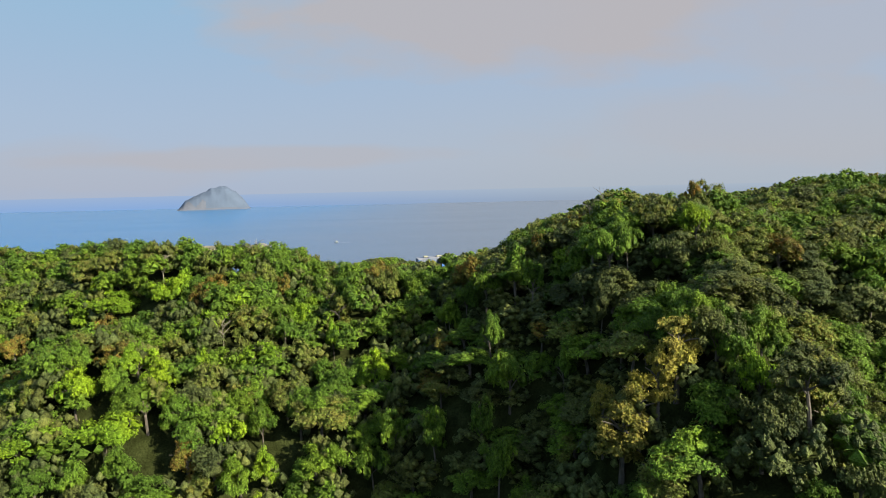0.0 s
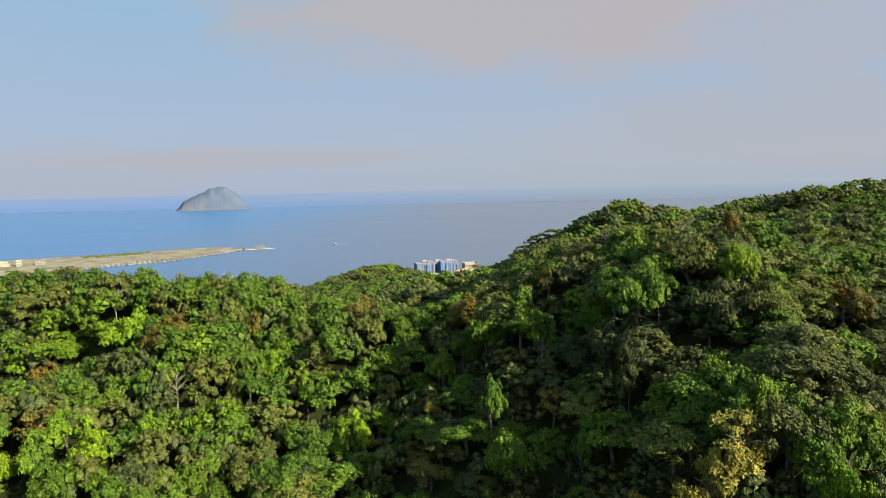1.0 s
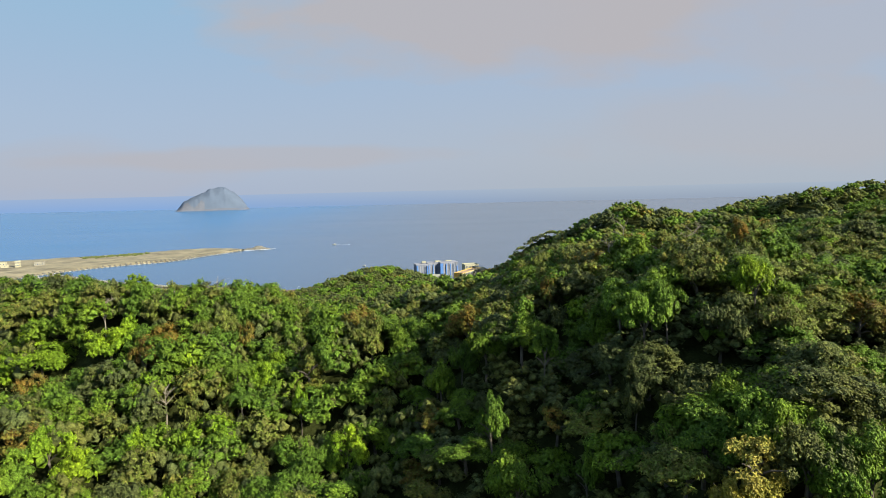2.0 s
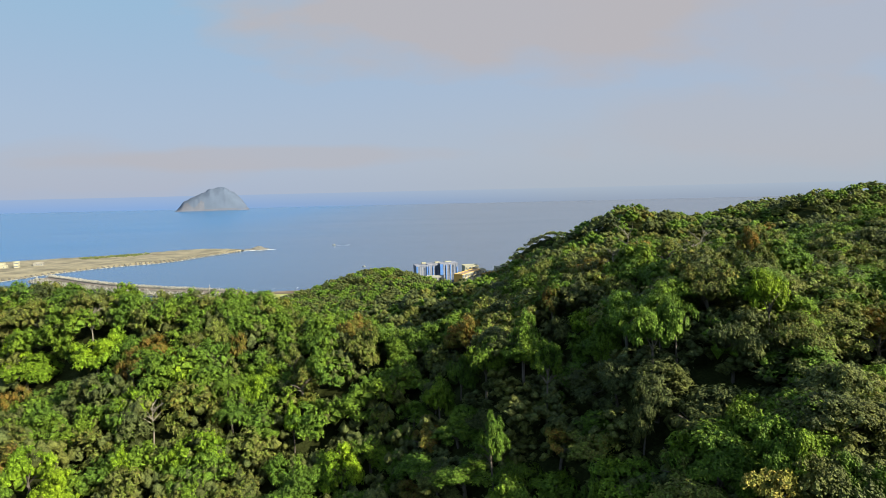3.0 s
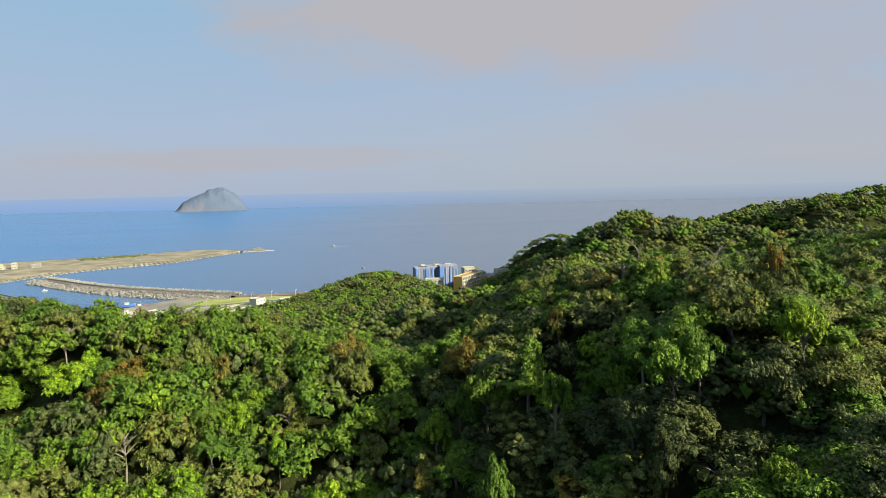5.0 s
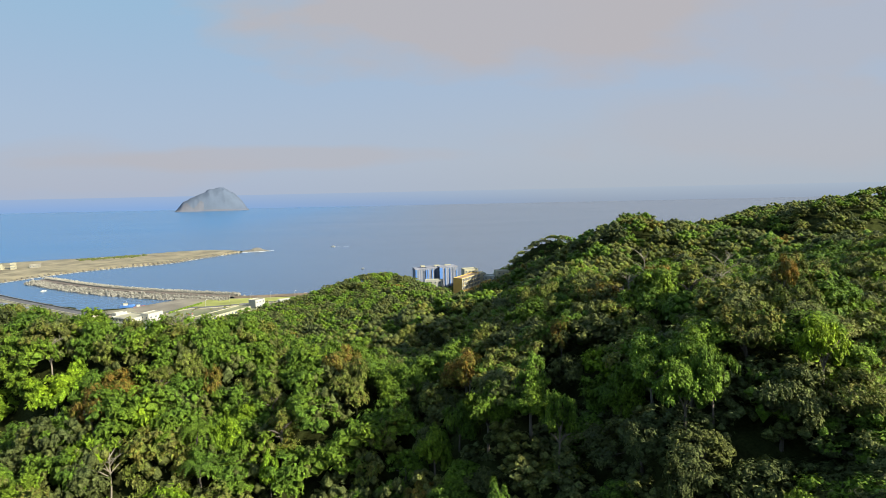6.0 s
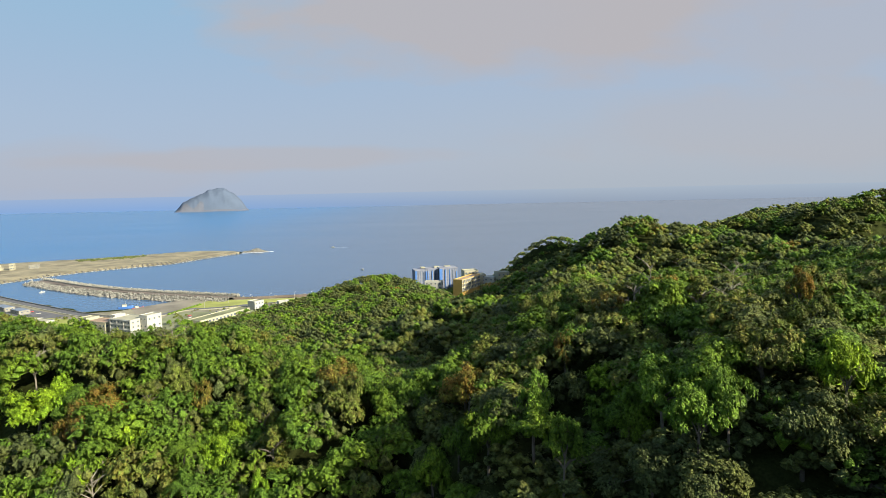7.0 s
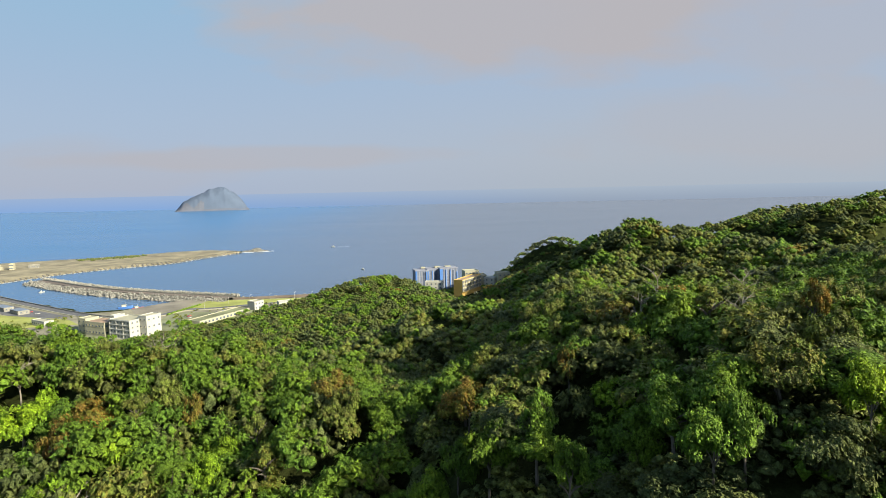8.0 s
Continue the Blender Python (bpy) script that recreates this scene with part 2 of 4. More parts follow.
NEAR_HILLS = [
    (-101.1, 110.8, 37.4, 87.1, 48.5, -0.02),
    (-38.1, 80.7, 11.8, 22.4, 8.7, -0.70),
    (19.3, 77.7, 18.5, 22.7, 34.9, -0.25),
    (25.3, 126.1, 5.6, 9.8, 81.6, -0.45),
    (61.8, 75.6, 30.0, 32.7, 52.6, -0.44),
    (-10.8, 47.8, -15.6, 11.5, 38.7, -0.33),
    (-17.2, 55.4, 7.1, 56.6, 6.5, 0.01),
    (-8.2, 75.1, 14.6, 15.0, 23.6, 0.54),
    (21.0, 36.2, 7.7, 7.7, 1.8, -0.02),
    (24.2, 52.0, 3.5, 2.9, 29.7, 0.04),
]
FAR_HILLS = [
    (54.8, 179.5, 26.7, 33.5, 72.3, 0.39),
    (147.3, 276.6, 28.7, 48.7, 114.3, -0.49),
    (218.7, 293.8, 30.8, 38.7, 27.3, 0.54),
    (-22.2, 384.3, 15.8, 71.8, 33.5, 0.77),
    (-6.3, 313.4, 15.2, 19.8, 77.9, -0.22),
    (88.3, 497.7, 23.0, 8.9, 83.4, 0.29),
    (17.2, 129.1, 11.1, 41.9, 30.1, -0.21),
    (11.0, 402.3, -26.9, 29.1, 107.2, -0.12),
    (-93.2, 137.6, -18.2, 65.3, 35.1, 0.11),
]
# knolls and hollows on the slopes; the first, unseen, lets sun onto the right slope
KNOLLS = [
    (51.4, 28.9, -23.9, 13.1, 19.7, 0.01),
    (-26.8, 87.6, 7.0, 6.7, 11.8, -0.32),
    (-37.9, 62.6, 9.2, 10.3, 7.7, -0.06),
    (9.8, 56.6, -6.4, 5.2, 11.2, -0.14),
    (104.4, 229.2, -14.2, 44.5, 16.1, 0.34),
    (75.5, 167.4, -0.5, 23.8, 15.2, 0.36),
    (60.3, 88.8, -0.0, 50.6, 69.9, -0.01),
    (135.1, 228.7, 18.9, 51.1, 21.4, -0.50),
    (16.6, 56.4, 2.7, 4.8, 7.8, 0.05),
    (165.1, 310.9, 3.9, 36.2, 37.1, -0.02),
    (1.0, 156.4, 9.3, 22.4, 19.9, -0.03),
    (9.9, 344.8, -2.2, 20.1, 20.2, 0.00),
    (7.7, 63.2, 6.9, 1.9, 8.1, 0.33),
    (-10.0, 61.9, 2.8, 5.6, 4.5, -0.01),
    (30.2, 65.4, 3.5, 5.8, 7.1, 0.01),
    (19.8, 44.0, 9.4, 8.5, 5.1, -0.14),
    (-33.5, 76.5, -4.7, 9.4, 3.9, 0.04),
]
HILLS = NEAR_HILLS + FAR_HILLS + KNOLLS
COAST_X = [-1600, -700, -512, -430, -352, -325, -300, -280, -214, -150, 0, 200, 400, 1600]
COAST_Y = [1050, 790, 700, 655, 608, 618, 648, 666, 668, 674, 696, 724, 762, 900]


def canopy(x, y):
    """Height of the tree tops over the sea."""
    x, y = np.asarray(x, float), np.asarray(y, float)
    h = BASEROW[0] + BASEROW[1] / (1 + np.exp(np.clip((y - BASEROW[2] + BASEROW[4] * x) / BASEROW[3], -40, 40)))
    for cx, cy, rise, su, sv, turn in HILLS:
        u = (x - cx) * math.cos(turn) + (y - cy) * math.sin(turn)
        v = (y - cy) * math.cos(turn) - (x - cx) * math.sin(turn)
        h = h + rise * np.exp(-((u / su) ** 2) - (v / sv) ** 2)
    # small folds in the slopes
    folds = np.sin(0.33 * x + 0.21 * y + 1) + np.sin(0.38 * y - 0.27 * x + 2.3) + np.sin(0.45 * x - 0.05 * y + 4) + 0.7 * np.sin(0.12 * x + 0.5 * y)
    return h - 0.3 + 0.36 * folds * np.clip((h - 8) / 20, 0, 1)


def land(x, y):
    """Height of the ground: hills that run out into a low coastal shelf, and the sea bed past the shore."""
    inland = np.interp(x, COAST_X, COAST_Y) - y
    shelf = np.clip(inland * 0.25, -4.0, 2.4)
    return np.where(inland > 25, np.maximum(canopy(x, y) - 4.55, shelf), shelf)


def ground_sheet():
    xs = np.concatenate([np.arange(-1600, -260, 40), np.arange(-260, 330, 5), np.arange(330, 1601, 40)])
    ys = np.concatenate([np.arange(-400, -40, 30), np.arange(-40, 420, 5), np.arange(420, 820, 6), np.arange(820, 1101, 40)])
    gx, gy = np.meshgrid(xs, ys)
    verts = np.stack([gx, gy, land(gx, gy)], -1).reshape(-1, 3)
    w = len(xs)
    i = (np.arange(len(ys) - 1)[:, None] * w + np.arange(w - 1)).ravel()
    faces = np.stack([i, i + 1, i + w + 1, i + w], -1)
    thing("ground", mesh("ground", verts, faces, [SOIL], smooth=True), "dark forest soil with low undergrowth", "ground", kind="structure")


def sea_sheet():
    r = np.array([0, 200, 500, 900, 1500, 2500, 5000, 12000, 30000.0])
    a = np.linspace(0, 2 * math.pi, 49)[:-1]
    verts = [(0, 600, 0)] + [(q * math.cos(b), 600 + q * math.sin(b), 0) for q in r[1:] for b in a]
    n = len(a)
    faces = [(1 + k * n + j, 1 + (k + 1) * n + j, 1 + (k + 1) * n + (j + 1) % n, 1 + k * n + (j + 1) % n) for k in range(len(r) - 2) for j in range(n)]
    bm = bmesh.new()
    vs = [bm.verts.new(v) for v in verts]
    for f in faces:
        bm.faces.new([vs[i] for i in f])
    for j in range(n):
        bm.faces.new([vs[0], vs[1 + j], vs[1 + (j + 1) % n]])
    me = bpy.data.meshes.new("water")
    bm.to_mesh(me)
    bm.free()
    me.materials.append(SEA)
    thing("water", me, "calm hazy blue sea reaching the horizon", "sea", kind="structure")


ground_sheet()
sea_sheet()


# ---- trees ----
def blob_core():
    """A rounded cube of 24 faces, radius 1."""
    bm = bmesh.new()
    bmesh.ops.create_cube(bm, size=2)
    bmesh.ops.subdivide_edges(bm, edges=bm.edges[:], cuts=1, use_grid_fill=True)
    v = np.array([q.co.normalized()[:] for q in bm.verts])
    f = np.array([[q.index for q in p.verts] for p in bm.faces])
    bm.free()
    return v, f


CORE_V, CORE_F = blob_core()
GOLD = (1 + 5 ** 0.5) / 2
LUMP_V = np.array([(0, -1, GOLD), (0, 1, GOLD), (0, -1, -GOLD), (0, 1, -GOLD), (-1, GOLD, 0), (1, GOLD, 0), (-1, -GOLD, 0), (1, -GOLD, 0), (GOLD, 0, -1), (GOLD, 0, 1), (-GOLD, 0, -1), (-GOLD, 0, 1)]) / 1.902
LUMP_F = np.array([q for q in itertools.combinations(range(12), 3) if all(np.linalg.norm(LUMP_V[u] - LUMP_V[w]) < 1.2 for u, w in itertools.combinations(q, 2))])


KNOB_V = np.array([(1, 0, 0), (-1, 0, 0), (0, 1, 0), (0, -1, 0), (0, 0, 1), (0, 0, -1)]) * 1.1
KNOB_F = np.array([(0, 2, 4), (2, 1, 4), (1, 3, 4), (3, 0, 4), (2, 0, 5), (1, 2, 5), (3, 1, 5), (0, 3, 5)])


def leaf_quads(rng, centres, radii, count, size, spread, middle, girth):
    """Leaves on the outside of clumps, mostly on their upper side; each a pointed blade."""
    which = rng.integers(0, len(centres), count)
    d = rng.normal(size=(count, 3))
    d[:, 2] = np.abs(d[:, 2]) * 0.9 - 0.25 + 0.25 * rng.normal(size=count)
    d /= np.linalg.norm(d, axis=1)[:, None]
    r = radii[which] * rng.uniform(0.72, 1.12, count)
    p = centres[which] + d * r[:, None] * np.array([1.0, 1.0, 0.8])
    dome = (p - middle) / girth
    dome /= np.linalg.norm(dome, axis=1)[:, None]
    n = 0.6 * d + 0.6 * dome + spread * rng.normal(size=(count, 3)) + np.array([0, 0, 0.3])
    n /= np.linalg.norm(n, axis=1)[:, None]
    t = np.cross(n, rng.normal(size=(count, 3)))
    t /= np.linalg.norm(t, axis=1)[:, None]
    b = np.cross(n, t)
    s = size * rng.uniform(0.7, 1.35, count)[:, None]
    verts = np.stack([p - t * s * 0.5 + b * s * 0.34, p - t * s * 0.5 - b * s * 0.34, p + t * s * 0.75 - n * s * 0.1], 1)
    return verts.reshape(-1, 3), np.arange(3 * count).reshape(-1, 3)


# crown forms: boughs, clumps on each, half width, half height, middle, flattening of a bough, clump radii
SHAPES = {
    "round": (8, 7, 1.55, 1.40, 2.45, 0.95, (0.30, 0.52)),
    "spread": (9, 7, 1.95, 1.15, 2.65, 0.75, (0.30, 0.52)),
    "tall": (10, 5, 0.95, 1.80, 2.70, 1.00, (0.22, 0.40)),
    "ragged": (7, 5, 1.50, 1.20, 2.70, 0.70, (0.22, 0.40)),
}


def crown_arrays(seed, form, leaves, size, fewer=1.0, core=0.62):
    """Points and faces of a lobed crown about 4 m wide whose top is 4.3 m over its foot."""
    rng = np.random.default_rng(seed)
    boughs, clumps, wide, tall, mid, flat, rad = SHAPES[form]
    girth = np.array([wide, wide, tall])
    a = rng.uniform(0, 2 * math.pi, boughs) + np.arange(boughs) * 2.4
    h = np.linspace(-0.45, 0.95, boughs) + rng.normal(size=boughs) * 0.12
    if form == "tall":
        h = np.linspace(-0.95, 1.0, boughs)
    q = np.sqrt(np.clip(1 - h * h, 0.04, 1))
    bough = np.stack([q * np.cos(a), q * np.sin(a), h], -1) * girth * rng.uniform(0.5, 0.72, (boughs, 1)) + np.array([0, 0, mid])
    reach = rng.uniform(0.42, 0.62, boughs) * (wide if form != "tall" else 0.8)
    k = max(2, int(clumps * fewer))
    d = rng.normal(size=(boughs, k, 3)) + 0.85 * ((bough - (0, 0, mid - 0.4)) / girth)[:, None, :]
    d[..., 2] = np.abs(d[..., 2]) - 0.15
    d /= np.linalg.norm(d, axis=2)[..., None]
    centres = (bough[:, None, :] + d * reach[:, None, None] * np.array([1, 1, flat])).reshape(-1, 3)
    radii = rng.uniform(*rad, len(centres)) / fewer ** 0.35
    verts, faces = leaf_quads(rng, centres, radii, leaves, size, 0.36 if form != "tall" else 0.8, np.array([0, 0, mid - 0.5]), girth)
    pieces = [(verts, faces)]
    ball_v, ball_f = (LUMP_V, LUMP_F) if core > 0.7 else (KNOB_V, KNOB_F)
    for p, r in zip(centres, radii):
        pieces.append((p + ball_v * r * core * (1 + 0.16 * rng.normal(size=(len(ball_v), 1))), ball_f))
    if leaves > 400:
        for p, r in zip(bough, reach):
            pieces.append((p + LUMP_V * r * 0.5 * np.array([1, 1, flat]), LUMP_F))
    verts, faces = join_arrays(pieces)
    verts[:, 2] *= 4.3 / np.percentile(verts[:, 2], 99.5)
    verts[:, 2] = 4.3 - (4.3 - verts[:, 2]) * 1.22
    return verts, faces


def tube(path, radii, sides=6):
    """Points and faces of a limb along a path."""
    path = np.asarray(path, float)
    verts, faces = [], []
    for i, (p, r) in enumerate(zip(path, radii)):
        ahead = path[min(i + 1, len(path) - 1)] - path[max(i - 1, 0)]
        ahead = ahead / np.linalg.norm(ahead)
        side = np.cross(ahead, (0.3, 0.9, 0.1))
        side /= np.linalg.norm(side)
        up = np.cross(ahead, side)
        for j in range(sides):
            w = 2 * math.pi * j / sides
            verts.append(p + r * (math.cos(w) * side + math.sin(w) * up))
    for i in range(len(path) - 1):
        for j in range(sides):
            faces.append((i * sides + j, i * sides + (j + 1) % sides, (i + 1) * sides + (j + 1) % sides, (i + 1) * sides + j))
    return np.array(verts), np.array(faces)


def join_arrays(pieces):
    verts, faces, n = [], [], 0
    for v, f in pieces:
        verts.append(v)
        faces.append(np.asarray(f) + n)
        n += len(v)
    return np.concatenate(verts), np.concatenate(faces)


def trunk_arrays(seed, form):
    rng = np.random.default_rng(seed + 90)
    lean = rng.normal(size=2) * 0.25
    top = np.array([lean[0], lean[1], 2.6 if form != "tall" else 3.6])
    pieces = [tube([(0, 0, -0.7), top * 0.3, top * 0.7, top], [0.15, 0.12, 0.09, 0.05])]
    for i in range(6):
        a = i * 1.05 + rng.uniform(0, 0.7)
        s = top * rng.uniform(0.45, 0.85)
        e = s + np.array([math.cos(a) * rng.uniform(0.7, 1.3), math.sin(a) * rng.uniform(0.7, 1.3), rng.uniform(0.5, 1.1)])
        pieces.append(tube([s, (s + e) / 2 + (0, 0, 0.1), e], [0.06, 0.045, 0.02], 5))
    return join_arrays(pieces)


FORMS = ["round", "round", "round", "spread", "spread", "tall", "ragged"]
FINE = [crown_arrays(i, f, 2250, 0.165 if f != "tall" else 0.13, 1.0, 0.5) for i, f in enumerate(FORMS)]
MIDDLE = [crown_arrays(i, f, 560, 0.255, 0.5, 0.5) for i, f in enumerate(FORMS)]
COARSE = [crown_arrays(i, f, 230, 0.23, 0.6, 0.70) for i, f in enumerate(FORMS)]
DISTANT = [crown_arrays(i, f, 100, 0.30, 0.45, 0.68) for i, f in enumerate(FORMS)]


# open ground round buildings: x, y, radius
CLEARINGS = [(36, 490, 18), (50, 510, 14), (18, 470, 20), (-5, 588, 25), (23, 514, 14), (30, 547, 14), (44, 530, 8), (54, 528, 8), (-6, 560, 10), (-220, 540, 85), (-300, 500, 60)]


def tree_spots():
    """Where trees stand: a shaken grid over the wooded hills, closer together nearby."""
    rng = np.random.default_rng(7)
    spots = []
    for y0, y1, step in ((15, 112, 2.75), (112, 260, 4.6), (260, 640, 5.3)):
        for y in np.arange(y0, y1, step):
            half = 0.78 * y + 8
            xs = np.arange(-half, half, step)
            x = xs + rng.uniform(-0.42, 0.42, len(xs)) * step
            yy = y + rng.uniform(-0.42, 0.42, len(xs)) * step
            spots.append(np.stack([x, yy, rng.uniform(0, 1, len(xs)), rng.uniform(0, 1, len(xs)), rng.uniform(0, 1, len(xs))], -1))
    s = np.concatenate(spots)
    keep = canopy(s[:, 0], s[:, 1]) > 7.5
    keep &= s[:, 1] < np.interp(s[:, 0], COAST_X, COAST_Y) - 45
    keep &= s[:, 1] > (106 - canopy(s[:, 0], s[:, 1])) / 0.57 - 9 - 0.3 * np.maximum(s[:, 0], 0) - np.where(s[:, 0] > 6, 9, 0)
    for cx, cy, r in CLEARINGS:
        keep &= np.hypot(s[:, 0] - cx, s[:, 1] - cy) > r
    return s[keep]


def in_sight(x, y, z):
    """Whether a tree top can be seen from over the clearing at the start or end of the glide."""
    seen = np.zeros(len(x), bool)
    lift = np.where(y < 112, 1.5, 0.4)
    for ex, ey, ez in ((0, 0, 111), (2, 14, 114), (2, 26, 119)):
        clear = np.ones(len(x), bool)
        for k in np.linspace(0.12, 0.985, 60):
            clear &= canopy(ex + (x - ex) * k, ey + (y - ey) * k) < ez + (z + 1.0 + lift - ez) * k + lift
        seen |= clear
    return seen


# trees that stand out, by the kind of their leaves: x, y, form, width
LIME_TREES = [(-37.4, 78.0, 3, 5.6), (-45.3, 77.9, 3, 5.4), (-32.8, 53.5, 3, 4.6), (-36.6, 55.7, 3, 3.8), (-8.2, 64.9, 1, 3.8), (-18.2, 75.0, 3, 3.3), (-21.8, 56.4, 3, 3.5), (-32.1, 59.7, 3, 3.4),
              (-29.8, 59.0, 1, 3.2), (-18.6, 73.0, 3, 3.2), (-48.0, 80.7, 1, 3.2), (-34.9, 78.6, 1, 2.9), (-17.8, 54.8, 1, 2.7), (-13.5, 69.4, 1, 2.4), (-22.6, 64.8, 1, 2.4),
              (22.6, 40.5, 3, 2.3), (-26.7, 63.0, 1, 2.3), (24.6, 55.9, 3, 2.3)]
BROWN_TREES = [(-8.9, 81.6, 0, 4.4), (3.7, 75.0, 0, 4.4), (-30.4, 76.6, 3, 4.4), (-56.1, 74.7, 6, 4.2), (-25.0, 53.8, 5, 3.2), (-44.7, 75.6, 0, 3.2), (-30.4, 72.8, 3, 2.8),
               (29.8, 68.8, 6, 2.6), (3.8, 73.0, 6, 2.6), (-21.9, 79.4, 0, 2.6), (12.4, 73.6, 6, 2.4)]
OLIVE_TREES = [(49.6, 140.2, 5, 5.5), (-46.9, 83.7, 3, 4.9), (13.0, 98.5, 6, 4.4), (31.5, 69.5, 0, 4.4), (-7.2, 78.2, 0, 3.6), (-4.8, 121.2, 0, 3.8), (28.4, 64.8, 0, 3.8), (-23.4, 52.2, 5, 3.7),
               (22.0, 59.4, 0, 4.6), (-24.5, 79.7, 0, 3.4), (14.8, 91.6, 6, 3.2), (-13.2, 72.4, 5, 3.4), (-26.2, 77.0, 5, 2.7), (-15.1, 76.5, 5, 2.5), (24.3, 74.0, 5, 3.4)]
STRAW_TREES = [(13.0, 41.3, 5, 4.6), (17.5, 42.6, 5, 4.2), (14.4, 41.7, 5, 3.0), (15.9, 42.0, 5, 2.7), (12.2, 43.4, 5, 2.3)]
GREEN_TREES = [(-3.9, 78.2, 3, 4.6), (-1.6, 79.4, 3, 4.6), (15.8, 59.9, 3, 4.1), (6.0, 52.6, 3, 3.8), (-7.2, 54.7, 3, 3.6), (-5.0, 55.5, 3, 3.2), (4.9, 65.1, 3, 3.5), (4.7, 56.4, 6, 3.2),
               (2.7, 67.6, 3, 3.2), (4.4, 48.0, 3, 3.0), (-1.0, 52.4, 0, 3.0), (16.3, 56.0, 3, 3.0), (0.7, 66.7, 0, 2.9), (8.2, 65.0, 1, 3.4), (18.9, 43.9, 3, 2.8), (14.7, 61.9, 0, 2.6),
               (18.1, 56.1, 3, 2.6), (3.4, 50.3, 0, 2.4), (10.9, 51.3, 6, 2.4), (18.6, 47.8, 3, 2.3), (9.3, 59.8, 6, 2.4), (27.5, 37.6, 0, 3.8), (29.5, 34.5, 0, 3.8), (22.6, 34.0, 1, 3.6),
               (-34.6, 51.2, 0, 3.6), (-30.4, 52.0, 1, 3.6), (-27.2, 56.4, 0, 3.4), (-33.6, 57.2, 1, 3.2), (-19.2, 58.6, 0, 3.4), (-38.2, 58.5, 0, 3.4), (22.0, 42.0, 0, 3.4), (20.7, 42.7, 1, 3.4), (23.4, 41.9, 0, 3.4), (21.5, 41.8, 1, 3.4)]
DARK_TREES = [(17.4, 50.4, 3, 5.2), (21.4, 54.6, 3, 4.3), (20.5, 42.7, 3, 3.8), (14.5, 52.6, 0, 2.4), (24.0, 36.8, 3, 4.0), (21.2, 37.4, 3, 3.6), (25.6, 34.2, 3, 4.0)]
MARKED = [(x, y, kind, form, wide) for kind, stock in zip(KINDS, (GREEN_TREES, DARK_TREES, OLIVE_TREES, LIME_TREES, STRAW_TREES, BROWN_TREES)) for x, y, form, wide in stock]


def low_ground(x, y):
    """How far the woods are stunted: 1 in the shaded hollow between the slopes."""
    near = np.exp(-(((x - 2.5) / 11.5) ** 4) - ((y - 57.5) / 14.0) ** 4)
    behind = np.exp(-(((x - 1.0) / 12.0) ** 4) - ((y - 106.0) / 8.0) ** 4)
    return np.maximum(near, 0.8 * behind)


